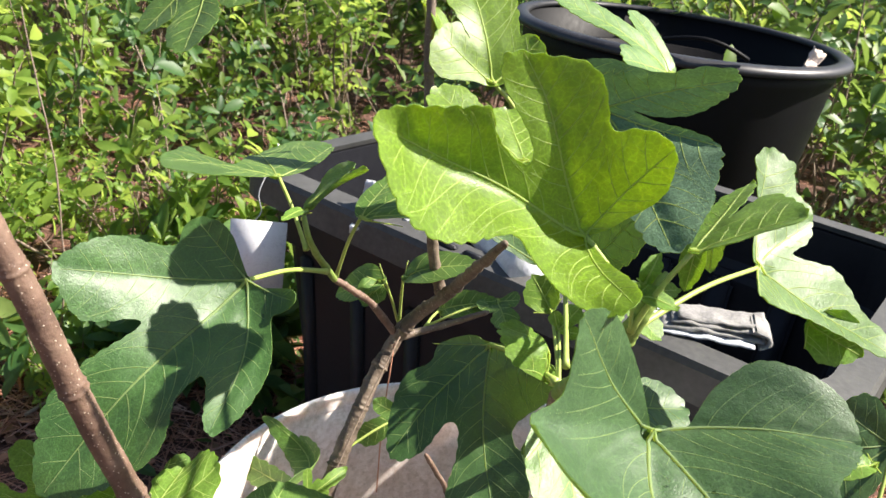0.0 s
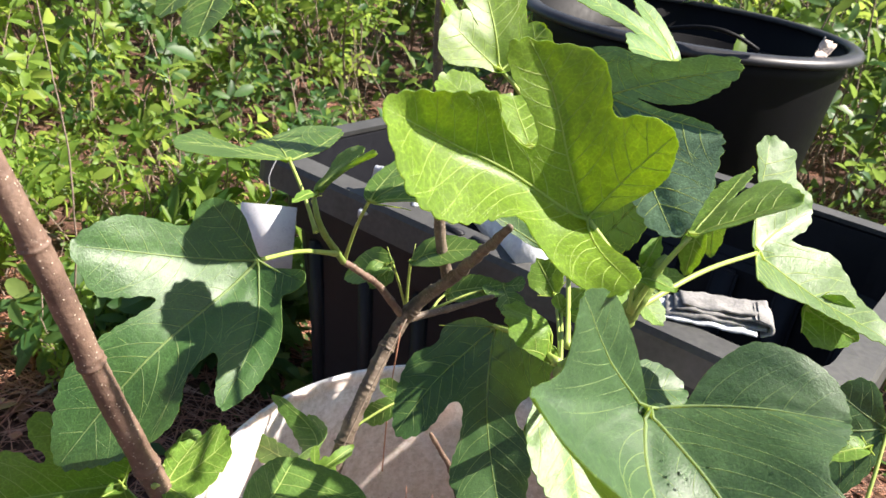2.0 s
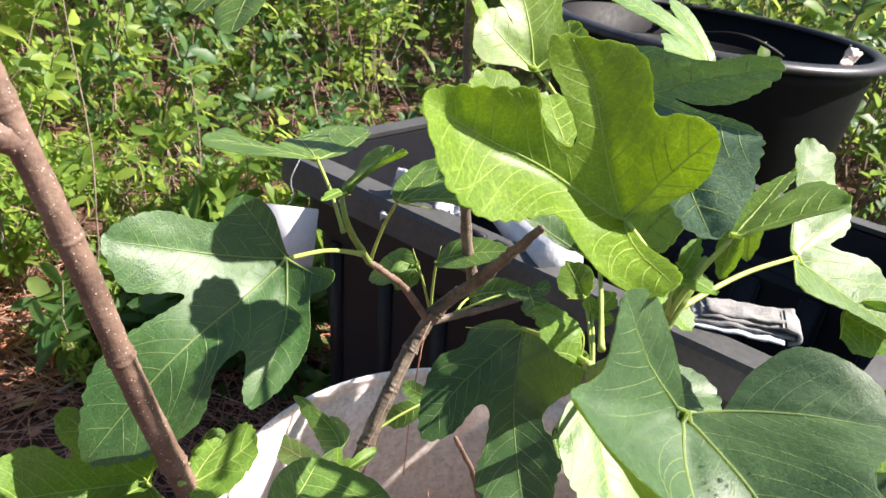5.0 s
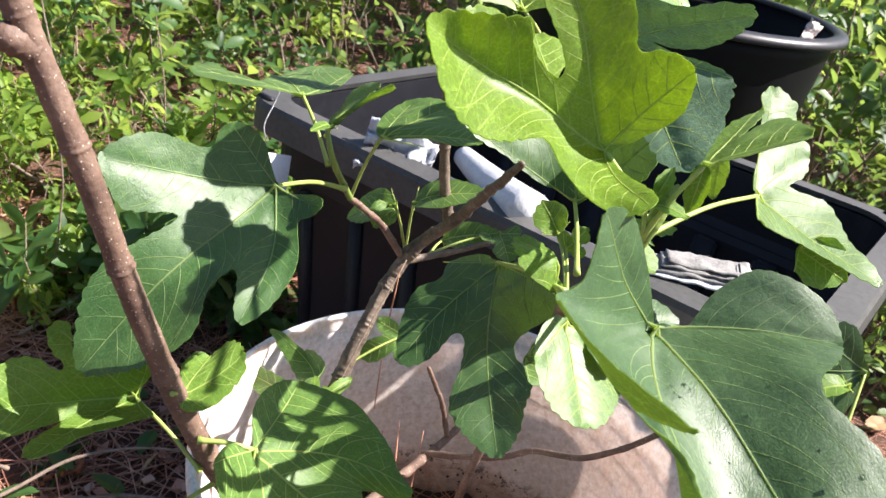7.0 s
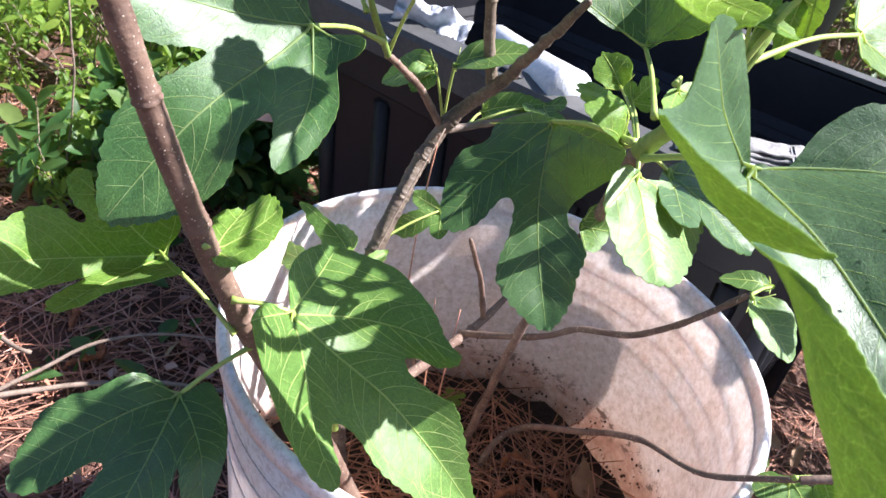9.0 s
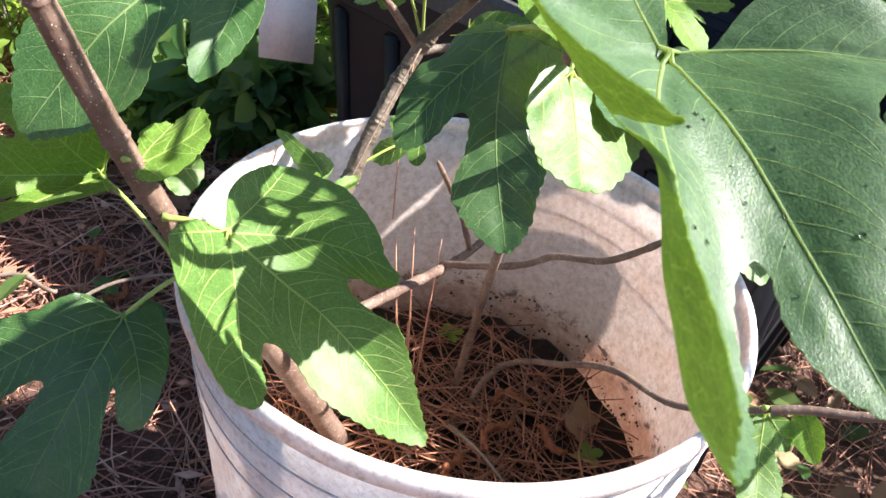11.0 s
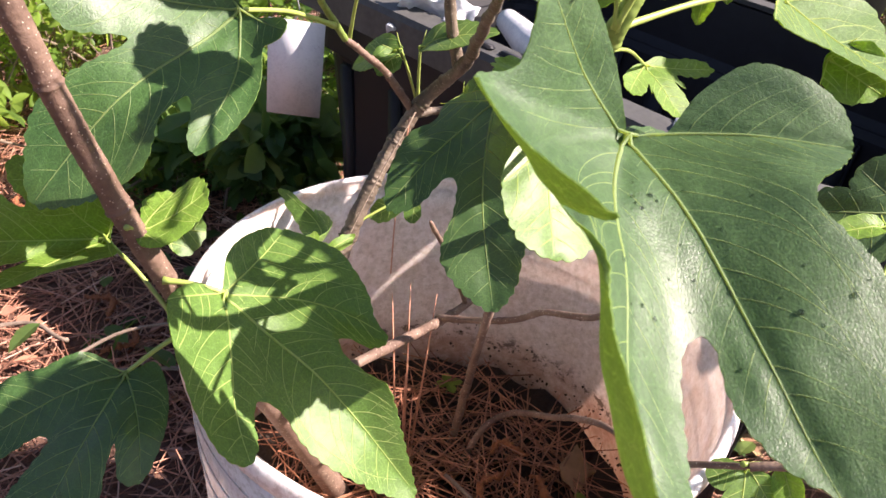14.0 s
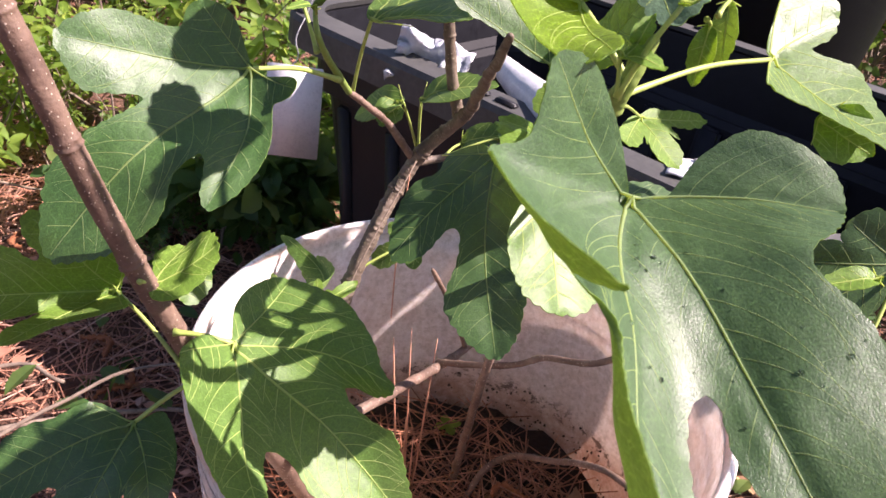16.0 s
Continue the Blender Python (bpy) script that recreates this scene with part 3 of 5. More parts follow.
# things lying in the tote
floor_litter = tagged(part("crumpled_sheet", sheet((0.42, 0.28), 0.05, 4.2), TOTE), "black crumpled plastic in the tote", "plastic sheet")
floor_litter.matrix_world = pose(*in_tote(0.02, 0.0, 0.10), 0, 0, TOTE_TURN)
bag = tagged(part("plastic_bag", sheet((0.07, 0.06), 0.030, 1.7), PAPER), "crumpled pale plastic bag inside the tote", "plastic bag")
bag.matrix_world = pose(-0.062, 0.360, 0.395, 62, 8, -10)
roll = thing("paper_roll", "pale blue-white rolled sheet lying inside the tote", "paper roll")
part("sheet", tube(smooth_line([(0.006, 0.400, 0.395), (0.030, 0.325, 0.400), (0.058, 0.255, 0.405)], 0.01), [0.011 + 0.0006 * k for k in range(17)][:len(smooth_line([(0.006, 0.400, 0.395), (0.030, 0.325, 0.400), (0.058, 0.255, 0.405)], 0.01))], 18), PAPER, roll)
news = thing("newspaper", "folded grey newspaper with a frayed edge over the tote rim", "newspaper", at=(0.188, 0.192, 0.4075), turn=-16.0)
for i, (w, d, z, x) in enumerate(((0.085, 0.036, 0.0, -0.012), (0.074, 0.030, 0.003, 0.0), (0.070, 0.028, 0.006, 0.004), (0.066, 0.026, 0.009, 0.006))):
    page = part("page", sheet((w, d), 0.0025, 7.3 + i, 24, 8, 0.0014), PAPER if i == 0 else NEWS, news)
    page.matrix_basis = pose(x, -0.006 + 0.003 * i, z, 0, -2, 2 * i)
curl = smooth_line([(0.030, 0.0, 0.011), (0.040, -0.002, 0.009), (0.042, -0.004, 0.004), (0.036, -0.005, 0.000)], 0.003)
verts = [(x, y + o, z) for o in (-0.016, 0.014) for x, y, z in curl]
k = len(curl)
verts += [(x - 0.0025, y, z - 0.001) for x, y, z in verts]
faces = []
for i in range(k - 1):
    faces += [(i, i + 1, k + i + 1, k + i), (2 * k + i, 3 * k + i, 3 * k + i + 1, 2 * k + i + 1), (i, 2 * k + i, 2 * k + i + 1, i + 1), (k + i, k + i + 1, 3 * k + i + 1, 3 * k + i)]
part("fold", (verts, faces), NEWS, news)

# white tag on a wire at the tote's corner
tag = thing("plant_tag", "blank white plastic tag hung by a wire from the tote corner", "tag", at=(-0.1963, 0.4000, 0.3135))
bm = bar((0.055, 0.0016, 0.108), (0, 0, 0), 0.0007)
plate = part("plate", bm, TAG, tag)
plate.matrix_basis = pose(0, 0, 0, 8, 2, 8)
part("wire", tube(smooth_line([(-0.004, 0.004, 0.048), (0.002, 0.006, 0.058), (-0.002, 0.012, 0.075), (0.004, 0.030, 0.095), (0.010, 0.045, 0.118)], 0.004), 0.0007, 6), WIRE, tag)

# ---- the round black tub ----
TUB_AT, TUB_R, TUB_H = (0.380, 1.080), 0.285, 0.512
tub = thing("round_tub", "large round black plastic tub with a rolled rim", "tub", at=(*TUB_AT, 0))
tub.rotation_euler = (radians(1.0), 0, 0)
R = TUB_R
part("body", lathe([(0.0005, 0), (R * 0.72, 0), (R * 0.74, 0.01), (R * 0.93, TUB_H - 0.03), (R * 0.935, TUB_H - 0.004), (R * 0.915, TUB_H - 0.004), (R * 0.905, TUB_H - 0.09), (R * 0.87, TUB_H - 0.10), (R * 0.72, 0.014), (0.0005, 0.014)]), TUB, tub)
part("rim", lathe([(R * 0.905, TUB_H - 0.004), (R * 0.915, TUB_H + 0.003), (R * 0.935, TUB_H + 0.005), (R * 0.975, TUB_H + 0.004), (R * 0.990, TUB_H + 0.001), (R, TUB_H - 0.003), (R, TUB_H - 0.008), (R * 0.990, TUB_H - 0.010), (R * 0.955, TUB_H - 0.009), (R * 0.950, TUB_H - 0.005)]), TUB_RIM, tub, "scuffed flat rim")
inner = thing("inner_tub", "second black tub nested inside the round tub", "tub", at=(TUB_AT[0] + 0.01, TUB_AT[1] - 0.01, 0.02))
inner.rotation_euler = (radians(1.0), 0, 0)
r2, h2 = R * 0.80, TUB_H - 0.085
part("body", lathe([(0.0005, 0), (r2 * 0.80, 0), (r2 * 0.97, h2), (r2, h2 + 0.004), (r2, h2 + 0.010), (r2 * 0.95, h2 + 0.010), (r2 * 0.79, 0.01), (0.0005, 0.01)]), TUB, inner)

scrap = tagged(part("dry_leaf", sheet((0.022, 0.044), 0.010, 5.1, 6, 10, 0.0008), SCRAP), "bleached white leaf lying on the rim of the round tub", "dry leaf")
scrap.matrix_world = pose(0.531, 0.872, TUB_H + 0.004, 68, 28, 0)
handle = smooth_line([(-0.11 + 0.011 * k, -0.262 + 0.0006 * (k - 10) ** 2 - 0.02, TUB_H + 0.012 + 0.020 * math.sin(math.pi * k / 12)) for k in range(13)], 0.01)
part("handle", tube(handle, 0.003, 8), TUB, tub, "black wire handle")

# ---- the fig tree in the bucket ----
tree = thing("fig_tree", "young fig tree with lobed green leaves growing in a white bucket", "fig tree")


def spread_map(flat, placed):
    """A smooth sheet: the map from flat leaf coordinates to places, through the given pairs (thin-plate spline)."""
    f, p = np.array(flat), np.array(placed)
    k = len(f)

    def kernel(d2):
        return np.where(d2 > 1e-14, 0.5 * d2 * np.log(np.maximum(d2, 1e-14)), 0.0)
    d2 = ((f[:, None] - f[None]) ** 2).sum(2)
    a = np.zeros((k + 3, k + 3))
    a[:k, :k] = kernel(d2) + 2e-6 * np.eye(k)
    a[:k, k], a[:k, k + 1:] = 1, f
    a[k:, :k] = a[:k, k:].T
    sol = np.linalg.solve(a, np.vstack([p, np.zeros((3, 3))]))

    def place(q):
        q = np.atleast_2d(q)
        d = ((q[:, None] - f[None]) ** 2).sum(2)
        return kernel(d) @ sol[:k] + sol[k] + q @ sol[k + 1:]
    return place


def rounded(points, step):
    """A closed centripetal Catmull-Rom line through points, evenly sampled."""
    p = np.array(points)
    k = len(p)
    out = []
    for i in range(k):
        a, b, c, d = (p[(i + j - 1) % k] for j in range(4))
        t1 = max(1e-6, np.linalg.norm(b - a)) ** 0.5
        t2 = t1 + max(1e-6, np.linalg.norm(c - b)) ** 0.5
        t3 = t2 + max(1e-6, np.linalg.norm(d - c)) ** 0.5
        for t in np.linspace(t1, t2, 12, endpoint=False):
            a1, a2, a3 = a + (b - a) * t / t1, b + (c - b) * (t - t1) / (t2 - t1), c + (d - c) * (t - t2) / (t3 - t2)
            b1, b2 = a1 + (a2 - a1) * t / t2, a2 + (a3 - a2) * (t - t1) / (t3 - t1)
            out.append(b1 + (b2 - b1) * (t - t1) / (t2 - t1))
    out = np.array(out)
    s = np.concatenate([[0], np.cumsum(np.linalg.norm(np.diff(np.vstack([out, out[:1]]), axis=0), axis=1))])
    m = max(24, int(s[-1] / step))
    u = np.linspace(0, s[-1], m, endpoint=False)
    loop = np.vstack([out, out[:1]])
    return np.stack([np.interp(u, s, loop[:, 0]), np.interp(u, s, loop[:, 1])], 1), s[-1]


def inside_loop(q, loop):
    x, y = q
    hit = False
    a = loop[-1]
    for b in loop:
        if (a[1] > y) != (b[1] > y) and x < (b[0] - a[0]) * (y - a[1]) / (b[1] - a[1] + 1e-15) + a[0]:
            hit = not hit
        a = b
    return hit


leaf_count = 0


def leaf(tone, base, ahead, up, lobes, notches, stalk=None, teeth=0.0012, ripple=0.0012, thick=0.00022, cut=0.0, drops=0, edge=None, side_ribs=1.0):
    """One fig leaf. base: where the petiole meets the blade; ahead: the way of the middle lobe; up: the upper face.
    lobes: (angle in the blade, length cm, half width cm (less than 0: no rib), bearing, lift in degrees); notches between them: (angle, depth cm, bearing, lift).
    edge: the margin of an uneven blade, (angle, cm) in turn."""
    global leaf_count
    leaf_count += 1
    g = random.Random(leaf_count)
    j, y_ax, n_ax = (np.array(v, float) for v in (base, ahead, up))
    y_ax /= np.linalg.norm(y_ax)
    n_ax -= y_ax * (n_ax @ y_ax)
    n_ax /= np.linalg.norm(n_ax)
    x_ax = np.cross(y_ax, n_ax)

    def flat_point(angle, cm):
        return np.array([math.sin(radians(angle)), math.cos(radians(angle))]) * cm / 100

    def placed_point(bearing, lift, cm):
        c = math.cos(radians(lift))
        return j + cm / 100 * (c * math.sin(radians(bearing)) * x_ax + c * math.cos(radians(bearing)) * y_ax + math.sin(radians(lift)) * n_ax)

    lobes = sorted(lobes)
    marks = [("lobe", *q) for q in lobes] + [("notch", *q) for q in notches]
    for a, b in zip(lobes, lobes[1:]):
        if not any(a[0] < q[0] < b[0] for q in notches):
            m = 0.5 * (a[0] + b[0])
            depth = 0.5 * (a[1] + b[1]) * cut if cut else min(a[1], b[1]) * (0.70 if b[0] - a[0] < 75 else 0.58)
            marks.append(("auto", m, depth, 0, 0))
    marks.sort(key=lambda q: q[1])
    # outline in the flat
    rim = [flat_point(lobes[0][0] - 38, 0.42 * lobes[0][1] * 0.6)]
    for i, q in enumerate(marks):
        if q[0] != "lobe":
            rim.append(flat_point(q[1], q[2]))
            continue
        _, ang, cm, w = q[:4]
        before = ang - marks[i - 1][1] if i else 40
        after = marks[i + 1][1] - ang if i + 1 < len(marks) else 40
        u, v = flat_point(ang, 1) * 100, flat_point(ang + 90, 1) * 100
        shape = ((0.42, 0.88), (0.56, 0.97), (0.72, 1.0), (0.87, 0.78), (0.97, 0.36))
        for f, k in shape:
            rim.append(u * cm * f / 100 - v * min(w * k, f * cm * math.tan(radians(min(80, before * 0.96)))) / 100)
        rim.append(u * cm / 100)
        for f, k in reversed(shape):
            rim.append(u * cm * f / 100 + v * min(w * k, f * cm * math.tan(radians(min(80, after * 0.96)))) / 100)
    rim.append(flat_point(lobes[-1][0] + 38, 0.42 * lobes[-1][1] * 0.6))
    gap = (360 - (lobes[-1][0] - lobes[0][0])) / 2
    rim.append(flat_point(lobes[-1][0] + gap, 0.12))
    if edge:
        rim = [flat_point(*q) for q in edge]
        rim.append(flat_point(lobes[-1][0] + gap, 0.12))
    loop, around = rounded(rim, 0.0011)
    # sinuate margin: blunt forward teeth, faint in the notches
    m = len(loop)
    tan = np.roll(loop, -1, 0) - np.roll(loop, 1, 0)
    out = np.stack([tan[:, 1], -tan[:, 0]], 1)
    out /= np.linalg.norm(out, axis=1)[:, None] + 1e-12
    if ((out * loop).sum(1)).mean() < 0:
        out = -out
    rad = np.linalg.norm(loop, axis=1)
    far = np.clip(rad / rad.max() * 1.5 - 0.25, 0.1, 1)
    n_teeth = max(8, int(around / 0.0062))
    phase = np.arange(m) / m * n_teeth + 0.35 * np.array([noise.noise(Vector((k / m * 19, leaf_count, 0))) for k in range(m)])
    size = np.array([0.65 + 0.6 * noise.noise(Vector((k / m * 31, leaf_count, 5))) for k in range(m)])
    loop = loop + out * (teeth * far * size * ((1 - np.abs(np.mod(phase, 1.0) - 0.62) / 0.62) ** 0.8 * 2 - 1))[:, None]
    # where the flat points go
    flats, places = [np.zeros(2)], [j]
    for q in marks:
        if q[0] == "lobe":
            flats += [flat_point(q[1], q[2])]
            places += [placed_point(q[4], q[5], q[2])]
        elif q[0] == "notch":
            flats += [flat_point(q[1], q[2])]
            places += [placed_point(q[3], q[4], q[2])]
    if len(flats) < 4:
        for a in (60, -60):
            flats.append(flat_point(a, lobes[0][1] * 0.3))
            places.append(placed_point(a, 8, lobes[0][1] * 0.3))
    sheet_at = spread_map(flats, places)

    core = loop * 0.6
    turned = np.cross(sheet_at(core + [2e-4, 0]) - sheet_at(core), sheet_at(core + [0, 2e-4]) - sheet_at(core))
    upward = 1.0 if (turned @ n_ax).mean() > 0 else -1.0

    def surface_at(q):
        """Places and normals of flat points, with quilting and a rippled margin."""
        q = np.atleast_2d(q)
        e = 2e-4
        p = sheet_at(q)
        nx = np.cross(sheet_at(q + [e, 0]) - p, sheet_at(q + [0, e]) - p)
        nx /= np.linalg.norm(nx, axis=1)[:, None] + 1e-15
        nx = nx * upward
        h = np.empty(len(q))
        for i, (a, b) in enumerate(q):
            r = math.hypot(a, b)
            h[i] = 0.0004 * noise.noise(Vector((a * 95, b * 95, leaf_count))) * min(1, r / 0.012) + ripple * min(1.6, r / 0.05) ** 2 * noise.noise(Vector((a * 32, b * 32, leaf_count + 40)))
        for ang, cm, *_ in lobes:
            u, v = flat_point(ang, 1) * 100, flat_point(ang + 90, 1) * 100
            along, off = q @ u, np.abs(q @ v)
            h -= 0.0010 * np.exp(-(off / 0.004) ** 2) * ((along > 0) & (along < cm / 100))
        return p + nx * h[:, None], nx

    # fill the outline with an even net of points
    gap = min(0.0026, 0.16 * math.sqrt(max(1e-6, np.ptp(loop[:, 0]) * np.ptp(loop[:, 1]))) * 0.5)
    gx, gy = np.meshgrid(np.arange(loop[:, 0].min(), loop[:, 0].max(), gap), np.arange(loop[:, 1].min(), loop[:, 1].max(), gap * 0.866))
    gx = gx + (np.arange(gx.shape[0]) % 2)[:, None] * gap / 2
    grid = np.stack([gx.ravel(), gy.ravel()], 1)
    hit = np.zeros(len(grid), bool)
    for a, b in zip(np.roll(loop, 1, 0), loop):
        cross = (a[1] > grid[:, 1]) != (b[1] > grid[:, 1])
        hit ^= cross & (grid[:, 0] < (b[0] - a[0]) * (grid[:, 1] - a[1]) / (b[1] - a[1] + 1e-15) + a[0])
    grid = grid[hit]
    grid = grid[((grid[:, None] - loop[None]) ** 2).sum(2).min(1) > (0.55 * gap) ** 2]
    made = geometry.delaunay_2d_cdt([Vector(v) for v in loop] + [Vector(v) for v in grid], [(i, (i + 1) % m) for i in range(m)], [], 1, 1e-7)
    q = np.array([tuple(v) for v in made[0]])
    top = [tuple(f) for f in made[2]]
    p, nx = surface_at(q)
    k = len(q)
    seen = collections.Counter(frozenset(e) for f in top for e in zip(f, f[1:] + f[:1]))
    rim_edges = [e for f in top for e in zip(f, f[1:] + f[:1]) if seen[frozenset(e)] == 1]
    t = np.full((k, 1), thick)
    t[[e[0] for e in rim_edges]] = thick * 0.85
    verts = np.vstack([p + nx * t, p - nx * t, p + nx * t, p - nx * t])
    under = [tuple(k + i for i in reversed(f)) for f in top]
    side_faces = [(2 * k + b, 2 * k + a, 3 * k + a, 3 * k + b) for a, b in rim_edges]      # with points of their own: the edge stays crisp
    # wind the upper face outwards
    tris = np.array(top)
    facing = np.cross(verts[tris[:, 1]] - verts[tris[:, 0]], verts[tris[:, 2]] - verts[tris[:, 0]])
    if (facing * nx[tris[:, 0]]).sum() < 0:
        top, under, side_faces = ([tuple(reversed(f)) for f in s] for s in (top, under, side_faces))
    blade = part("leaf", (verts, top + under + side_faces), [LEAF[tone], UNDER], tree)
    me = blade.data
    me.polygons.foreach_set("material_index", [0] * len(top) + [1] * len(under) + [1] * len(side_faces))
    me.polygons.foreach_set("use_smooth", [True] * (len(top) + len(under)) + [False] * len(side_faces))
    uv = me.uv_layers.new(name="flat")
    shift = np.array([g.uniform(0, 3), g.uniform(0, 3)])
    q2 = np.vstack([q, q, q, q]) + shift
    idx = np.empty(len(me.loops), dtype=np.int32)
    me.loops.foreach_get("vertex_index", idx)
    uv.data.foreach_set("uv", q2[idx].ravel())
    # veins: a main rib to each lobe, side ribs that bow towards the tip

    def vein(points, r0, r1, n=12):
        line = smooth_line(points, 0.004)
        pl, pn = surface_at(line)
        pl = pl + pn * thick * 0.7
        bits.append(tube(pl, np.linspace(r0, r1, len(pl)), 5, False))

    big = max(q[1] for q in lobes)
    for ang, cm, w, *_ in lobes:
        if w < 0:
            continue        # a curled part of the margin, with no rib of its own
        bits = []
        u, v = flat_point(ang, 1) * 100, flat_point(ang + 90, 1) * 100
        s = cm / 100
        bow = g.uniform(-0.025, 0.025) * s
        main = [u * s * f + v * bow * math.sin(math.pi * f) for f in (0, 0.25, 0.5, 0.75, 0.97)]
        r0 = 0.00042 + 0.000030 * cm
        vein(main, r0, 0.00020)
        others = [flat_point(a2, 1) for a2, _c, w2, *_r in lobes if a2 != ang and w2 > 0]

        def run(p0, heading, bend, side, longest):
            """A rib from p0 that bends towards the tip and ends just inside the margin or half way to the next main rib."""
            line, p1, a = [p0], p0, heading
            for _ in range(int(longest / 0.0016)):
                p1 = p1 + 0.0016 * (u * math.cos(radians(a)) + v * side * math.sin(radians(a)))
                a -= bend * 0.0016 / 0.01
                if not inside_loop(p1 * 1.025, loop):
                    break
                r1 = np.linalg.norm(p1)
                if any(o @ p1 / 0.01 > (p1 @ u) * 1.002 for o in others) and r1 > 0.006:
                    break
                line.append(p1)
            return line

        thin = (0.00017 if tone in ("mature", "wet") else 0.00020) * (0.6 + 0.4 * side_ribs)
        count = max(3, int(2.5 + cm * 0.80))
        for side in (-1, 1):
            for i in range(count):
                f0 = 0.07 + 0.83 * (i + 0.25 * (side > 0) + g.uniform(-0.2, 0.2)) / count
                p0 = u * s * f0 + v * bow * math.sin(math.pi * f0)
                line = run(p0, g.uniform(52, 64), g.uniform(6, 12), side, 0.8 * s)
                if len(line) < 4:
                    continue
                vein(line, thin * 1.15, thin * 0.55)
                if len(line) > 8:
                    for at, turn in ((0.45, 34), (0.72, -30)):
                        fork = run(line[int(len(line) * (at + g.uniform(-0.08, 0.08)))], 55 + turn + g.uniform(-8, 8), 4, side, 0.25 * s)
                        if len(fork) > 3:
                            vein(fork, thin * 0.6, thin * 0.4)
        part("vein", merged(bits), VEIN[tone], blade, "pale raised vein")
    for _ in range(drops):
        # beads of water resting on the upper face
        for _try in range(40):
            q1 = flat_point(g.gauss(14, 18), g.uniform(2.2, 8.5))
            if inside_loop(q1 * 1.08, loop):
                break
        pd, nd = surface_at(q1)
        r = g.choice((0.0003, 0.0004, 0.0004, 0.0005, 0.0006, 0.0008))
        bead = bmesh.new()
        bmesh.ops.create_icosphere(bead, subdivisions=2, radius=r)
        ob = tagged(part("water_droplet", bead, WATER), "clear water droplet on a fig leaf", "droplet", "droplets on the leaf")
        ob.matrix_world = Matrix.Translation(pd[0] + nd[0] * (thick + r * 0.25)) @ Vector(nd[0]).to_track_quat("Z", "Y").to_matrix().to_4x4() @ Matrix.Diagonal((1, 1, 0.62, 1))
    if stalk is not None:
        b0, b1 = np.array(stalk, float), j
        d = np.linalg.norm(b1 - b0)
        mid = 0.5 * (b0 + b1) + np.array([0, 0, 0.035]) * d
        line = smooth_line([b0, mid, b1 - n_ax * 0.0012], 0.004)
        rr = np.interp(np.linspace(0, 1, len(line)), [0, 0.08, 0.3, 1], [0.0018, 0.0013, 0.0011, 0.0010]) * (0.6 + 0.05 * min(10, big))
        part("petiole", tube(line, rr, 8), PETIOLE, blade, "pale green petiole")
    return blade


def small_leaf(tone, base, ahead, up, cm, w, lobed, stalk=None):
    if lobed:
        lobes = [(-58, cm * 0.58, w * 0.55, -58, 14), (0, cm, w * 0.75, 0, -6), (56, cm * 0.62, w * 0.55, 56, 12)]
    else:
        lobes = [(-70, w * 1.05, w * 0.6, -70, 16), (0, cm, w * 0.9, 0, -8), (70, w * 1.05, w * 0.6, 70, 14)]
    edge = None
    if not lobed:
        half = [(s * cm, w * 1.15 * math.sin(math.pi * s ** 0.8) ** 0.75) for s in (0.04, 0.12, 0.24, 0.38, 0.52, 0.66, 0.79, 0.9, 0.97)]
        outline = [(-x, y) for y, x in half] + [(0, cm)] + [(x, y) for y, x in reversed(half)]
        edge = [(math.degrees(math.atan2(x, y)), math.hypot(x, y)) for x, y in outline]
    return leaf(tone, base, ahead, up, lobes, [], stalk, teeth=0.0008, ripple=0.0006, thick=0.0002, edge=edge)


# woody parts
branch("stub", tree, [(-0.1800, -0.1145, 0.590), (-0.1850, -0.1195, 0.594), (-0.1885, -0.1230, 0.597)], [0.0050, 0.0046, 0.0036], BARK, (0.6,), label="cut-off stub on the stem")
branch("stem", tree, [(-0.052, -0.004, 0.175), (-0.085, -0.040, 0.285), (-0.110, -0.065, 0.356), (-0.126, -0.0800, 0.400), (-0.141, -0.0905, 0.446), (-0.1555, -0.1000, 0.497), (-0.1680, -0.1075, 0.547), (-0.1805, -0.1150, 0.591), (-0.197, -0.1240, 0.650)],
       [0.0076, 0.0066, 0.0056, 0.0052, 0.0050, 0.0048, 0.0047, 0.0046, 0.0042], BARK, (0.50, 0.605, 0.715, 0.815, 0.905), wobble=0.0003, knots=0.03, label="smooth brown stem with pale lenticels")
branch("trunk", tree, [(-0.070, -0.005, 0.180), (-0.086, 0.026, 0.300), (-0.073, 0.055, 0.369), (-0.048, 0.092, 0.429), (-0.022, 0.080, 0.468), (-0.012, 0.020, 0.516), (-0.006, -0.024, 0.549)],
       [0.0064, 0.0056, 0.0050, 0.0045, 0.0035, 0.0025, 0.0019], GREY_BARK, (0.42, 0.5, 0.56, 0.62, 0.67, 0.72, 0.76, 0.80, 0.84, 0.88, 0.91, 0.94), wobble=0.0012, knots=0.11, label="grey-brown trunk with rough bark")
branch("branch", tree, [(-0.024, 0.088, 0.462), (-0.034, 0.085, 0.500), (-0.040, 0.083, 0.545), (-0.046, 0.095, 0.590), (-0.050, 0.105, 0.640)], [0.0038, 0.0032, 0.0030, 0.0028, 0.0025], GREY_BARK, (0.3, 0.55, 0.75))
branch("side_branch", tree, [(-0.050, 0.092, 0.432), (-0.066, 0.078, 0.459), (-0.086, 0.060, 0.480)], [0.0024, 0.0021, 0.0019], BARK, (0.25, 0.45, 0.7, 0.9), knots=0.10, label="thin brown side branch with leaf scars")
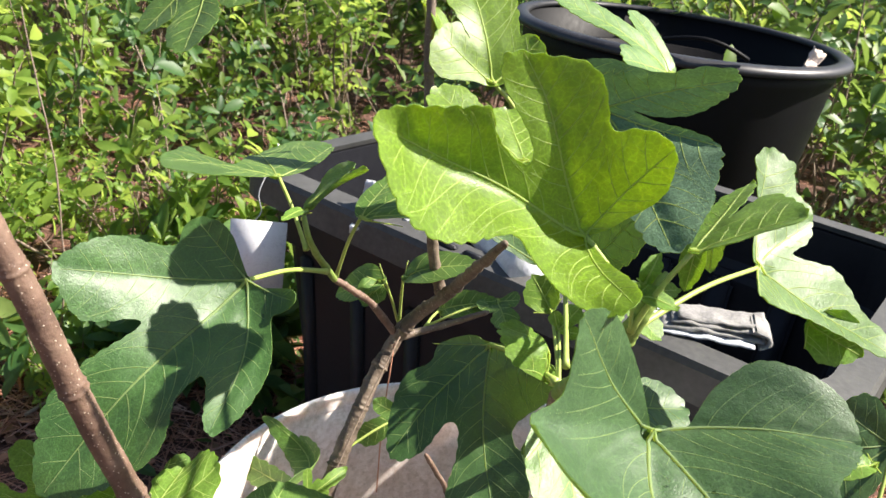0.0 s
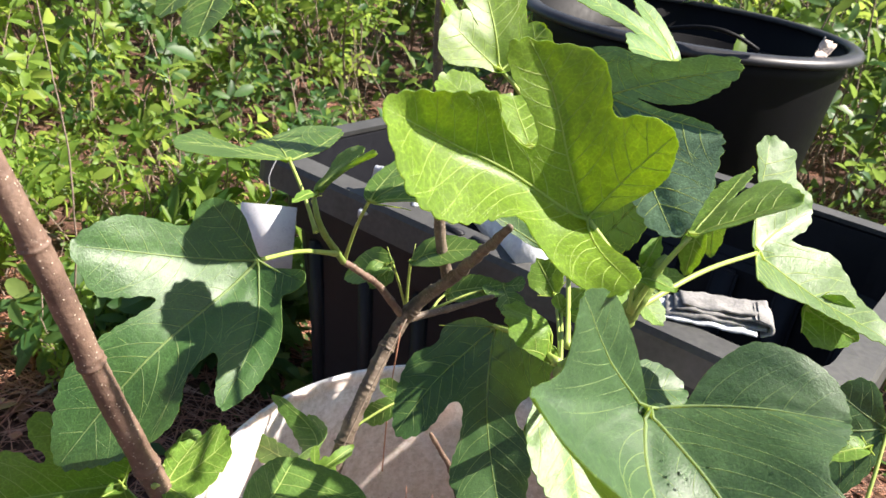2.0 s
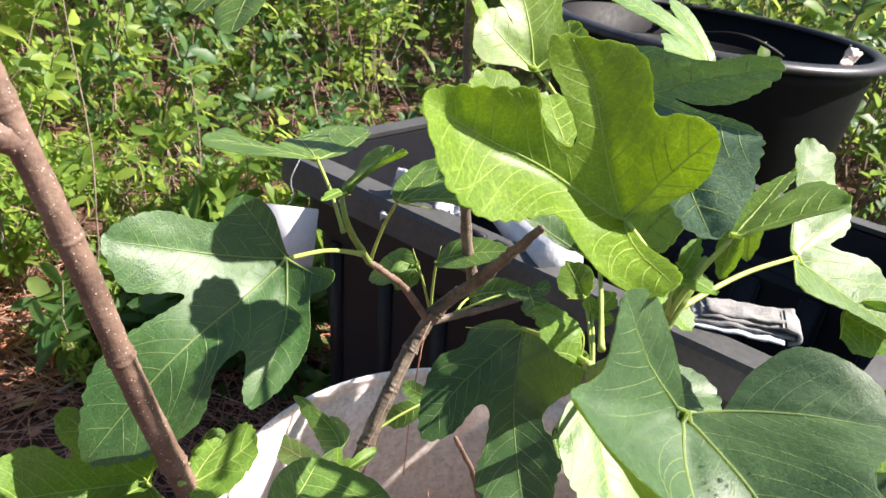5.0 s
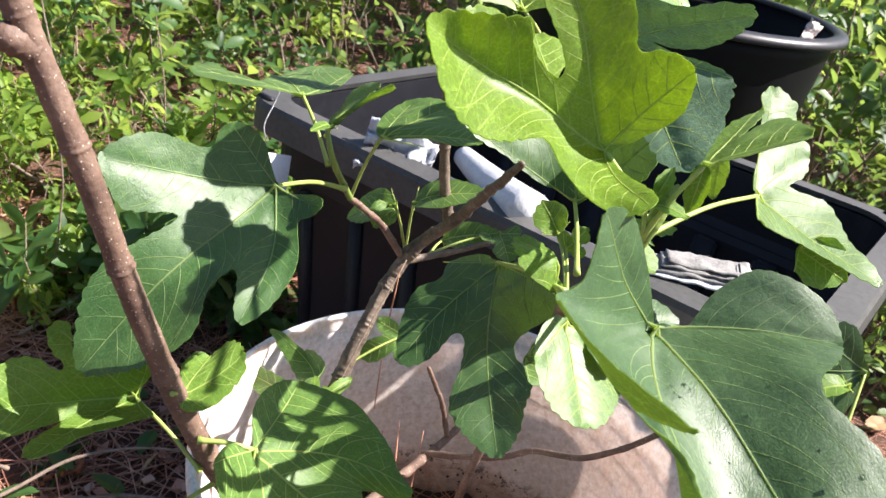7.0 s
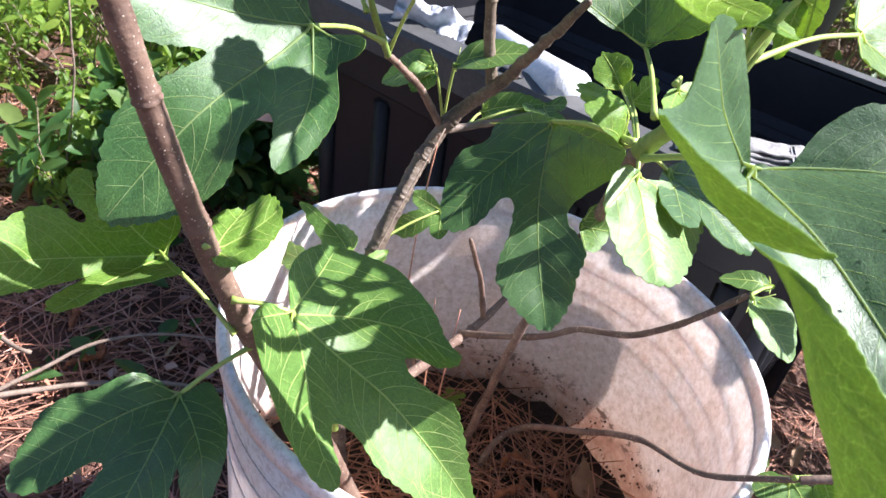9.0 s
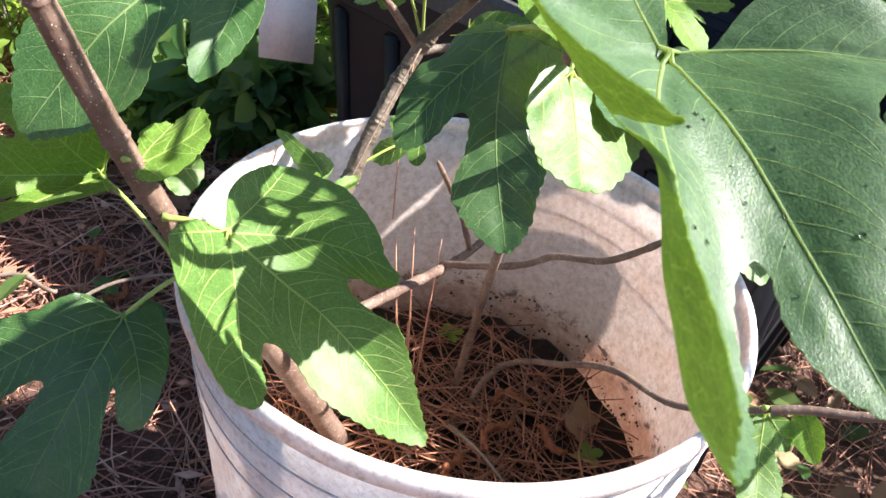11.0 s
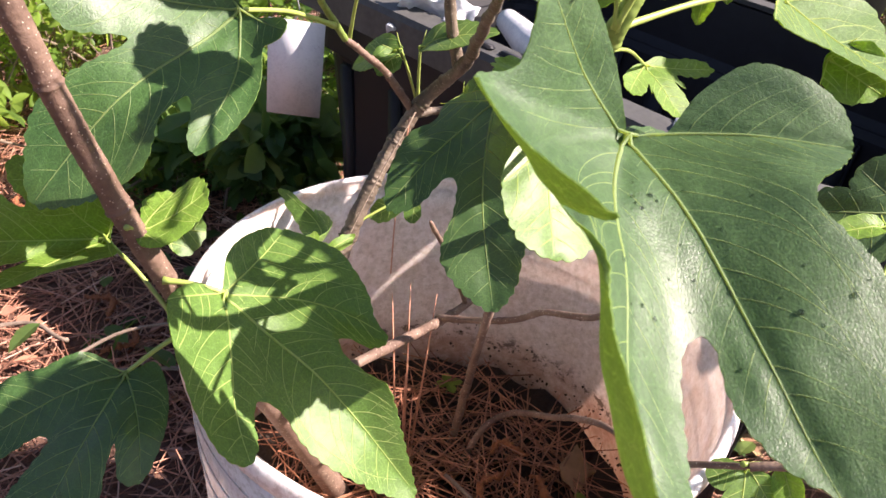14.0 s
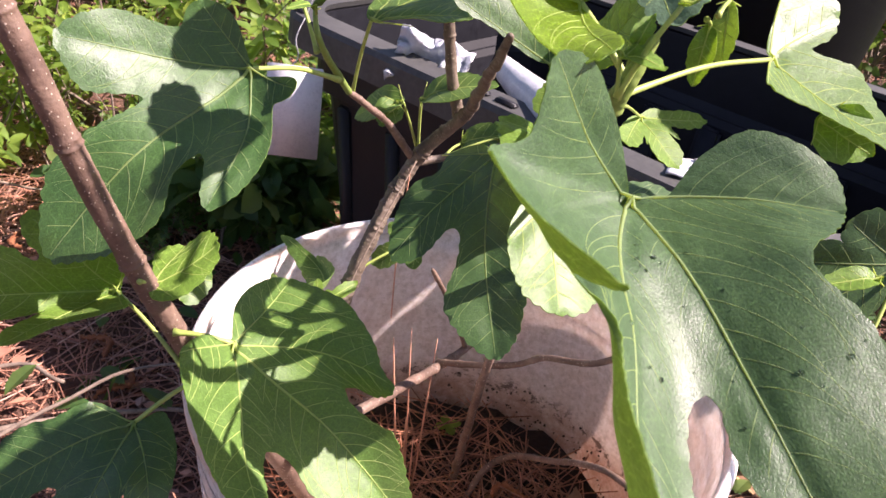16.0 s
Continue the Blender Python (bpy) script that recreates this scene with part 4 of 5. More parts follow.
branch("shoot", tree, [(-0.086, 0.060, 0.480), (-0.096, 0.030, 0.514), (-0.102, 0.036, 0.530)], [0.0019, 0.0017, 0.0010], GREEN_STEM, (0.3, 0.6, 0.85), label="green side shoot")
branch("branch", tree, [(-0.046, 0.094, 0.428), (-0.020, 0.110, 0.430), (0.010, 0.120, 0.438)], [0.0028, 0.0022, 0.0018], GREY_BARK, (0.5,))
branch("branch", tree, [(0.008, 0.056, 0.178), (0.011, 0.030, 0.275), (0.015, 0.004, 0.365), (0.022, -0.020, 0.430), (0.021, -0.052, 0.480), (0.016, -0.078, 0.511)], [0.0030, 0.0027, 0.0027, 0.0031, 0.0035, 0.0038], BARK, (0.25, 0.5, 0.7, 0.9))
branch("shoot", tree, [(0.016, -0.078, 0.511), (0.022, -0.095, 0.535), (0.027, -0.110, 0.560), (0.034, -0.108, 0.580)], [0.0034, 0.0034, 0.0032, 0.0016], GREEN_STEM, (0.1, 0.4, 0.7), label="thick green shoot")
branch("branch", tree, [(-0.060, -0.048, 0.345), (-0.047, -0.035, 0.345), (-0.012, 0.040, 0.316), (0.004, 0.066, 0.314), (0.018, 0.085, 0.320)], [0.0022, 0.0029, 0.0029, 0.0025, 0.0021], BARK, (0.25, 0.45, 0.6, 0.75, 0.9))
branch("twig", tree, [(0.002, 0.064, 0.314), (-0.010, 0.040, 0.360), (-0.026, 0.012, 0.405)], [0.0019, 0.0016, 0.0013], BARK, (0.2, 0.45, 0.7, 0.92))
branch("branch", tree, [(-0.0145, 0.0397, 0.3180), (0.0048, 0.0270, 0.3304), (0.0280, 0.0101, 0.3489), (0.0443, -0.0017, 0.3674), (0.0644, -0.0242, 0.3856), (0.0810, -0.0428, 0.4145), (0.0972, -0.0533, 0.4410)], [0.0024, 0.0021, 0.0019, 0.0018, 0.0018, 0.0016, 0.0015], BARK, (0.10, 0.27, 0.41, 0.60, 0.80, 0.96))
branch("branch", tree, [(0.008, 0.018, 0.178), (0.026, 0.036, 0.228), (0.044, 0.036, 0.250), (0.060, -0.010, 0.298), (0.076, -0.052, 0.340), (0.100, -0.083, 0.354), (0.128, -0.106, 0.382)], [0.0022, 0.0022, 0.0021, 0.0019, 0.0017, 0.0016, 0.0015], BARK, (0.25, 0.42, 0.58, 0.72, 0.84, 0.94))
branch("shoot", tree, [(-0.082, 0.000, 0.260), (-0.083, -0.004, 0.325), (-0.080, -0.010, 0.350)], [0.0026, 0.0022, 0.0016], GREEN_STEM, (0.5,))

# the large dark leaf held out over the ground
leaf('mature', (-0.1167, -0.0215, 0.5168), (-0.47, -0.77, -0.43), (0.35, -0.62, 0.70),
     [(-100, 2.6, 1.2, -91, 35), (-42, 7.0, 1.9, -27, 6), (0, 11.7, 3.0, 0, -13), (46, 7.7, 1.9, 46, 8), (94, 3.4, 1.3, 94, 14)],
     [(-72, 2.3, -66, 8), (-19, 5.1, -15, 7), (23, 4.8, 23, 0), (72, 3.4, 72, 3)],
     stalk=(-0.0890, 0.0450, 0.4920),
     edge=[(-92, 0.4), (-109, 2.3), (-100, 2.7), (-87, 2.4), (-77, 2.1), (-64, 4.5), (-59, 5.4), (-52, 6.5), (-44, 7.1), (-37, 6.6), (-22, 4.9), (-18, 5.4), (-17, 6.2), (-22, 7.2), (-23, 8.0), (-15, 9.6), (-1, 11.5), (3, 11.4), (14, 9.7), (17, 8.7), (22, 4.8), (25, 4.9), (28, 6.0), (31, 7.0), (39, 7.5), (46, 7.8), (53, 7.1), (62, 5.7), (73, 3.3), (85, 3.5), (95, 3.4), (107, 2.8), (116, 2.0), (138, 0.2)])
# the sunlit crown leaf, its side lobe folded along the rib
leaf('bright', (0.0110, -0.0870, 0.5810), (-0.429, -0.100, 0.897), (-0.024, -0.991, -0.132),
     [(-160, 4.7, 1.9, 80, 78), (-51, 9.0, 2.2, -33, 20), (0, 7.0, 1.9, -2, 2), (55, 4.2, 1.6, 56, 2)],
     [(-138, 4.4, -80, 86), (-125, 3.8, -65, 72), (-102, 3.4, -51, 52), (-90, 3.9, -40, 44), (-80, 5.4, -43, 43), (-73, 6.7, -45, 42), (-69, 7.5, -43, 40), (-60, 8.6, -38, 31), (-51.5, 2.4, -37, 11), (-51.5, 5.4, -38, 12), (-51.5, 7.4, -36, 16),
      (-39, 7.6, -24, 16), (-28, 6.2, -15, 12), (-24, 3.6, -18, 7), (-12, 6.3, -10, 4), (12, 6.0, 13, -2), (28, 3.8, 28, -3), (79, 2.4, 79, -1)],
     stalk=(0.0300, -0.1050, 0.5620),
     edge=[(-190, 0.4), (-172, 3.4), (-165, 4.6), (-152, 4.9), (-138, 4.4), (-125, 3.8), (-115, 3.5), (-102, 3.4), (-90, 3.9), (-80, 5.3), (-73, 6.5), (-69, 7.4), (-64, 8.2), (-60, 8.5), (-55, 8.8), (-51, 9.0), (-48, 8.8), (-44, 8.3), (-39, 7.6), (-33, 6.8), (-28, 6.2), (-30, 5.2), (-29, 4.2), (-25, 3.6), (-19, 3.6), (-15, 4.2), (-14, 5.2), (-12, 6.1), (-10, 6.5), (-6, 7.0), (-3, 7.0), (4, 6.5), (13, 6.0), (18, 5.5), (21, 4.9), (24, 4.2), (28, 3.8), (37, 4.1), (48, 4.3), (57, 4.1), (66, 3.5), (74, 3.0), (79, 2.4), (82, 1.6), (90, 0.9)])
# the broad wet leaf nearest the eye
leaf('wet', (0.0345, -0.1304, 0.5356), (0.41, -0.86, -0.30), (-0.31, -0.45, 0.84),
     [(-80, 6.0, 3.0, -59, -3), (0, 11.6, 3.2, -0, -0), (38, 12.4, 1.5, 19, 14), (92, 8.1, -1.4, 23, 41), (114, 6.6, -1.9, 80, 54), (150, 5.6, 1.5, 148, 69)],
     [(-38, 5.3, -38, 4), (14, 6.6, 9, 0), (25, 8.1, 15, 2), (41, 11.0, 23, 13), (46, 8.6, 25, 21), (54, 12.8, 21, 25), (60, 6.6, 30, 35), (62, 11.3, 22, 32), (75, 9.1, 25, 35), (84, 6.5, 38, 38), (103, 7.2, 50, 50), (132, 5.0, 107, 63)],
     stalk=(0.0160, -0.0850, 0.5120), cut=0.0, drops=36, side_ribs=0.55,
     edge=[(-115, 0.4), (-77, 1.0), (-121, 3.2), (-120, 5.4), (-108, 6.5), (-98, 6.7), (-83, 6.1), (-59, 5.5), (-42, 5.3), (-35, 5.7), (-32, 7.6), (-28, 9.2), (-23, 10.6), (-16, 11.6), (-9, 12.1), (5, 10.4), (12, 8.5), (11, 7.0), (13, 6.7), (22, 7.2), (27, 10.1), (30, 11.4), (38, 12.4), (54, 12.8), (62, 11.3), (75, 9.1), (79, 7.9), (82, 6.6), (85, 6.5), (88, 7.4), (92, 8.1), (103, 7.2), (114, 6.6), (124, 4.9), (149, 5.6), (166, 4.8), (177, 2.7), (185, 0.6)])
# the drooping dark leaf over the bucket
leaf('mature', (-0.0038, -0.0037, 0.4864), (0.12, -0.53, -0.84), (-0.43, -0.79, 0.44),
     [(-60, 4.0, 1.6, -66, 15), (0, 10.0, 2.2, 0, -5), (48, 7.2, 1.8, 42, 13), (100, 3.9, 1.3, 93, -21)],
     [(-20, 4.2, -12, -10), (24, 4.1, 27, 6)],
     stalk=(0.0160, -0.0700, 0.5110),
     edge=[(-83, 0.7), (-79, 1.8), (-62, 3.9), (-53, 4.4), (-29, 4.0), (-20, 4.2), (-17, 4.8), (-20, 5.7), (-20, 6.6), (-14, 7.5), (-8, 8.9), (-0, 10.0), (13, 8.6), (18, 7.7), (18, 6.8), (16, 5.5), (19, 4.2), (26, 4.2), (34, 5.9), (42, 6.9), (49, 7.1), (71, 5.7), (80, 5.0), (84, 3.5), (98, 3.4), (104, 2.7), (122, 1.1), (126, 0.4)])
# the leaf over the near rim
leaf('mid', (-0.1051, -0.0853, 0.4156), (0.80, -0.24, -0.55), (0.54, -0.13, 0.83),
     [(-92, 5.5, 2.6, -93, -2), (-44, 7.2, 2.0, -9, 32), (0, 12.3, 3.3, 0, -4), (44, 7.8, 1.8, 44, 1), (105, 3.9, 1.4, 108, 21)],
     [(-20, 5.4, -14, 14), (30, 5.0, 32, -5)],
     stalk=(-0.1300, -0.0900, 0.4200),
     edge=[(-139, 0.3), (-127, 1.7), (-112, 3.2), (-98, 4.9), (-88, 6.1), (-76, 7.6), (-70, 7.6), (-60, 7.4), (-50, 7.0), (-43, 7.3), (-30, 6.5), (-27, 5.7), (-22, 5.3), (-16, 5.8), (-16, 7.0), (-18, 7.9), (-6, 10.6), (1, 12.5), (6, 11.8), (17, 9.1), (21, 7.6), (22, 6.1), (24, 5.4), (30, 5.0), (36, 5.7), (39, 6.9), (45, 7.8), (53, 7.7), (61, 6.9), (70, 5.9), (100, 4.2), (112, 3.0), (126, 1.5), (115, 0.4)])
# the low dark leaf outside the bucket
leaf('mature', (-0.1490, -0.0951, 0.3684), (-0.23, -0.83, -0.51), (-0.06, -0.51, 0.86),
     [(-42, 5.2, 1.6, -38, -1), (0, 8.2, 2.4, 0, -0), (42, 7.3, 1.9, 38, 2), (95, 2.1, 1.3, 89, 17)],
     [(-22, 3.4, -30, 19), (21, 4.1, 20, 4)],
     stalk=(-0.1220, -0.0800, 0.3880), cut=0.0, drops=14,
     edge=[(-133, 0.5), (-136, 1.4), (-99, 2.0), (-70, 3.1), (-55, 4.1), (-42, 5.1), (-31, 5.0), (-26, 4.2), (-23, 3.6), (-21, 4.4), (-21, 7.2), (-9, 8.0), (5, 8.5), (11, 8.2), (16, 7.0), (19, 4.3), (22, 4.1), (28, 4.5), (30, 5.5), (33, 6.7), (40, 7.5), (46, 7.1), (56, 6.1), (63, 5.6), (70, 4.5), (73, 3.5), (84, 2.7), (98, 2.0), (104, 1.0), (77, 0.2)])
# the leaf that points out past the stem
leaf('young', (-0.1645, -0.0672, 0.4205), (-0.78, -0.60, 0.18), (0.47, -0.38, 0.79),
     [(-90, 2.7, 1.0, -76, 51), (-40, 5.6, 1.3, -24, 8), (0, 7.1, 2.2, -0, 0), (50, 4.9, 1.1, 42, 16), (105, 2.0, 1.2, 95, 61)],
     [(-22, 3.0, -9, -18), (28, 3.4, 24, 8)],
     stalk=(-0.1280, -0.0880, 0.4000),
     edge=[(-103, 0.6), (-93, 2.3), (-76, 2.8), (-53, 3.6), (-47, 4.9), (-39, 5.6), (-32, 5.1), (-26, 3.8), (-22, 3.0), (-21, 3.9), (-16, 6.4), (-7, 7.4), (3, 7.8), (13, 7.5), (17, 6.5), (26, 5.5), (29, 4.6), (26, 3.6), (32, 3.5), (36, 4.2), (45, 4.9), (52, 5.0), (57, 4.7), (42, 3.2), (103, 2.4), (118, 1.4), (117, 0.6)])
# the pale leaf on the long petiole
leaf('pale', (0.0889, -0.0556, 0.5641), (0.79, -0.50, -0.37), (-0.02, -0.61, 0.79),
     [(-120, 5.2, 1.2, -120, 8), (-81, 4.1, 1.0, -81, -9), (-0, 5.9, 1.9, -0, 5), (95, 1.9, 0.7, 67, 24)],
     [],
     stalk=(0.0257, -0.1124, 0.5601),
     edge=[(-152, 0.5), (-122, 2.3), (-127, 3.7), (-128, 4.7), (-120, 5.3), (-110, 5.3), (-106, 5.3), (-99, 4.3), (-88, 4.3), (-79, 3.8), (-71, 3.0), (-64, 2.0), (-45, 3.6), (-32, 3.9), (-15, 4.4), (-8, 5.3), (-0, 5.9), (6, 5.1), (21, 2.6), (54, 1.9), (95, 1.9), (108, 0.1)])
# the blue-green leaf behind the crown leaf
leaf('glaucous', (0.0215, -0.0256, 0.6116), (0.32, -0.81, -0.49), (-0.57, -0.58, 0.59),
     [(-150, 2.2, 1.0, 175, 21), (-95, 5.3, 1.4, -63, 5), (-42, 5.0, 1.7, -40, -9), (0, 7.0, 2.0, 0, 1)],
     [(-72, 1.3, -53, -11)],
     stalk=(0.0130, -0.0800, 0.5850),
     edge=[(-154, 1.4), (-139, 2.6), (-128, 3.2), (-115, 3.4), (-107, 3.8), (-105, 4.9), (-100, 5.6), (-94, 5.3), (-79, 4.2), (-67, 3.3), (-63, 2.1), (-74, 1.3), (-55, 2.1), (-50, 3.4), (-41, 5.0), (-23, 5.9), (-14, 6.6), (-6, 7.0), (0, 7.1), (6, 6.6), (10, 5.6), (13, 4.6), (38, 1.9), (75, 0.7)])
# the shaded leaf under the crown leaf
leaf('mature', (0.0208, -0.0260, 0.5355), (-0.83, 0.56, 0.08), (-0.37, -0.64, 0.67),
     [(0, 6.3, 1.7, 0, 31), (62, 6.4, 1.7, 62, 4), (134, 5.3, 1.5, 134, 47)],
     [],
     stalk=(0.0138, -0.0879, 0.5296),
     edge=[(9, 0.8), (-6, 2.0), (-2, 4.2), (-3, 5.3), (-0, 6.3), (6, 6.3), (13, 4.8), (29, 3.5), (99, 2.5), (117, 4.2), (131, 5.3), (144, 5.4), (151, 4.9), (156, 4.0), (158, 2.5), (146, 0.8)])
# the level leaf above the tote corner
leaf('mid', (-0.1197, 0.0669, 0.5352), (-1.00, 0.04, 0.06), (0.05, -0.25, 0.97),
     [(-42, 3.2, 1.1, -42, 21), (0, 6.0, 1.2, 0, -1), (63, 7.8, 1.4, 63, -21), (106, 6.7, 1.2, 106, -14)],
     [],
     stalk=(-0.0980, 0.0300, 0.5100),
     edge=[(-81, 1.2), (-73, 3.8), (-58, 5.7), (-45, 6.3), (12, 6.6), (32, 7.5), (25, 4.8), (12, 2.7), (54, 4.4), (72, 6.2), (86, 7.9), (106, 6.7), (116, 4.3), (135, 1.4), (186, 0.2)])
# the arched leaf of the side shoot
leaf('mid', (-0.0730, 0.0319, 0.5307), (0.82, -0.51, 0.26), (-0.36, -0.11, 0.93),
     [(-92, 3.4, 1.0, -92, 5), (-58, 3.9, 1.3, -58, 1), (0, 6.0, 1.2, 0, 0), (55, 2.8, 0.9, 6, -5)],
     [],
     stalk=(-0.0865, 0.0767, 0.4729),
     edge=[(-155, 0.3), (-113, 2.1), (-97, 3.5), (-76, 4.2), (-50, 4.5), (-20, 5.3), (-1, 5.9), (21, 3.9), (15, 2.1), (21, 0.7)])
# the folded young leaf at the shoot tip
leaf('young', (-0.0970, 0.0192, 0.5366), (0.63, -0.27, 0.73), (0.72, -0.16, -0.68),
     [(-14, 3.5, 0.4, 68, -8), (12, 4.0, 0.5, 0, 3)],
     [(85, 3.1, 85, 1)],
     stalk=(-0.1022, 0.0434, 0.5211),
     edge=[(-68, 1.4), (-44, 1.9), (-37, 3.2), (-17, 3.6), (-2, 3.7), (16, 2.2), (11, 3.2), (13, 4.0), (33, 3.6), (61, 1.9), (89, 0.9)])
# its lower lobe
small_leaf('young', (-0.0970, 0.0192, 0.5366), (-0.27, -0.92, 0.30), (0.24, 0.23, 0.94), 2.7, 0.3, False)
# small level leaf at the fork
small_leaf('mid', (-0.0485, 0.0910, 0.4709), (0.82, -0.27, 0.51), (-0.57, -0.27, 0.77), 4.9, 1.1, False, stalk=(-0.0469, 0.1082, 0.4266))
# small drooping leaf at the fork
small_leaf('mid', (-0.0590, 0.0903, 0.4681), (-0.86, 0.29, -0.42), (-0.50, -0.39, 0.77), 3.8, 1.2, False, stalk=(-0.0469, 0.1082, 0.4266))
# its hanging lobe
small_leaf('mid', (-0.0616, 0.0901, 0.4672), (-0.49, -0.57, -0.66), (0.00, -0.76, 0.65), 1.8, 0.8, False)
# leaf behind the fork
small_leaf('mid', (-0.0219, 0.1402, 0.4245), (0.79, -0.33, 0.51), (-0.61, -0.50, 0.62), 4.3, 0.9, False, stalk=(-0.0300, 0.1150, 0.4250))
# second leaf behind the fork
small_leaf('mid', (0.0159, 0.1342, 0.4404), (0.25, -0.94, -0.24), (-0.17, -0.29, 0.94), 2.7, 1.3, True, stalk=(-0.0300, 0.1150, 0.4250))
# the yellow-green young leaf
leaf('young', (0.0361, -0.1170, 0.5923), (0.87, -0.17, 0.46), (-0.46, 0.05, 0.89),
     [(-60, 4.8, 0.6, -60, -0), (-0, 3.4, 0.9, -0, 4)],
     [(-54, 1.9, -54, 1)],
     stalk=(0.0257, -0.1124, 0.5601),
     edge=[(-79, 0.7), (-69, 3.3), (-63, 4.1), (-58, 4.8), (-52, 3.6), (-48, 2.0), (-44, 3.0), (-38, 3.6), (2, 3.4), (7, 2.9), (6, 2.0), (18, 1.2), (22, 0.3)])
# bud leaf at the shoot
small_leaf('young', (0.0280, -0.1080, 0.5749), (0.35, 0.36, 0.86), (-0.21, -0.87, 0.45), 1.2, 0.3, False, stalk=(0.0257, -0.1124, 0.5601))
# small leaf under the crown leaf
small_leaf('young', (0.0231, -0.1132, 0.5750), (0.92, -0.40, 0.02), (-0.13, -0.26, 0.96), 1.5, 0.4, False, stalk=(0.0257, -0.1124, 0.5601))
# the small leaf on the stem
leaf('young', (-0.1376, -0.0909, 0.4447), (0.68, 0.66, 0.34), (-0.06, -0.40, 0.91),
     [(-58, 2.4, 0.7, -26, -6), (0, 3.1, 1.1, 0, 1), (58, 1.2, 0.7, 68, -11)],
     [],
     stalk=(-0.1394, -0.0972, 0.4494), cut=0.9,
     edge=[(-84, 0.5), (-90, 2.3), (-80, 2.5), (-52, 2.4), (-40, 2.9), (-14, 3.1), (6, 3.2), (19, 3.1), (32, 2.3), (47, 1.6), (101, 0.7)])
# translucent hanging part of the pale leaf
small_leaf('young', (0.1075, -0.0693, 0.5484), (0.85, -0.42, -0.30), (-0.26, -0.85, 0.45), 2.3, 1.0, False)
# leaf behind the stem
small_leaf('mid', (-0.1561, -0.0254, 0.4009), (0.88, 0.43, -0.21), (0.45, -0.60, 0.66), 2.2, 1.3, False, stalk=(-0.1394, -0.0972, 0.4494))
# the round sunlit leaf beside the drooping one
leaf('pale', (0.0161, -0.0861, 0.5065), (0.16, -0.85, -0.50), (0.46, -0.38, 0.80),
     [(-60, 3.8, 1.0, -72, -4), (-0, 4.5, 1.6, -0, 0), (60, 2.6, 1.0, 44, -8)],
     [],
     stalk=(0.0163, -0.0755, 0.5105), cut=0.93,
     edge=[(-63, 0.3), (-83, 1.9), (-82, 3.2), (-66, 4.0), (-52, 3.9), (-13, 4.6), (7, 4.4), (23, 4.0), (41, 3.3), (64, 2.5), (89, 1.5), (119, 0.7)])
# the small crinkled leaf
leaf('young', (0.0154, -0.0631, 0.5065), (-0.67, 0.57, 0.48), (0.42, -0.24, 0.87),
     [(-52, 1.6, 0.6, -52, 8), (-9, 1.5, 0.6, -9, 42), (0, 3.0, 1.0, 0, 0)],
     [],
     stalk=(0.0163, -0.0755, 0.5105), cut=0.9,
     edge=[(-78, 0.3), (-58, 1.2), (-45, 2.1), (-19, 2.8), (3, 3.1), (14, 3.0), (12, 2.2), (1, 1.4), (-5, 0.9), (64, 0.4)])
# the silvery leaf behind the wet leaf
leaf('mature', (0.0336, -0.0678, 0.5017), (0.76, -0.48, -0.43), (0.21, -0.44, 0.87),
     [(-48, 4.4, 1.5, -48, -0), (10, 4.5, 1.3, 10, 9), (54, 3.4, 0.9, 54, 17)],
     [],
     stalk=(0.0163, -0.0755, 0.5105), cut=0.85)
# the leaf at the outer side
leaf('mature', (0.1685, -0.0590, 0.4886), (-0.86, 0.26, 0.44), (-0.20, -0.80, 0.56),
     [(-69, 4.3, 1.3, -69, -7), (-38, 4.3, 1.0, -38, -10), (-0, 2.9, 1.2, -0, -0)],
     [],
     stalk=(0.1500, -0.0900, 0.4500), cut=0.85)
# bright leaf at the outer side
small_leaf('young', (0.1546, -0.0710, 0.4883), (-0.97, -0.25, -0.06), (0.03, -0.31, 0.95), 2.8, 0.5, False)
# the leaf at the low branch tip
leaf('mid', (0.1341, -0.0934, 0.3696), (-0.05, -0.76, -0.65), (-0.14, -0.64, 0.76),
     [(-41, 2.0, 0.7, -41, -14), (0, 4.4, 1.1, 0, -0), (62, 1.9, 0.7, 62, -1)],
     [],
     stalk=(0.1246, -0.1061, 0.3832), cut=0.85)
# bright young leaf at the low branch tip
small_leaf('young', (0.1494, -0.0912, 0.3709), (0.22, -0.85, -0.47), (-0.46, -0.52, 0.72), 2.4, 0.6, False, stalk=(0.1246, -0.1061, 0.3832))
# white sunlit leaf at the rim
small_leaf('pale', (0.0984, -0.0546, 0.4402), (0.61, -0.67, -0.42), (0.20, -0.55, 0.81), 3.3, 1.1, False, stalk=(0.0972, -0.0533, 0.4410))
# the green leaf beside that branch tip
small_leaf('mid', (0.1139, -0.0385, 0.4387), (-0.99, 0.13, -0.01), (-0.10, -0.45, 0.89), 2.5, 0.5, False, stalk=(0.0972, -0.0533, 0.4410))
# the young pointed leaf under the long petiole
leaf('young', (0.0753, 0.0694, 0.4883), (0.60, -0.63, -0.49), (0.17, -0.50, 0.85),
     [(-65, 4.0, 0.6, -65, 0), (0, 3.6, 1.0, 0, -0), (60, 3.0, 0.7, 60, 13)],
     [],
     stalk=(0.0300, -0.0500, 0.5300))
# bright hanging leaf at the long petiole
small_leaf('young', (0.0644, -0.0500, 0.5710), (-0.04, -0.12, -0.99), (-0.32, -0.90, 0.20), 2.5, 0.45, False, stalk=(0.0600, -0.0600, 0.5750))
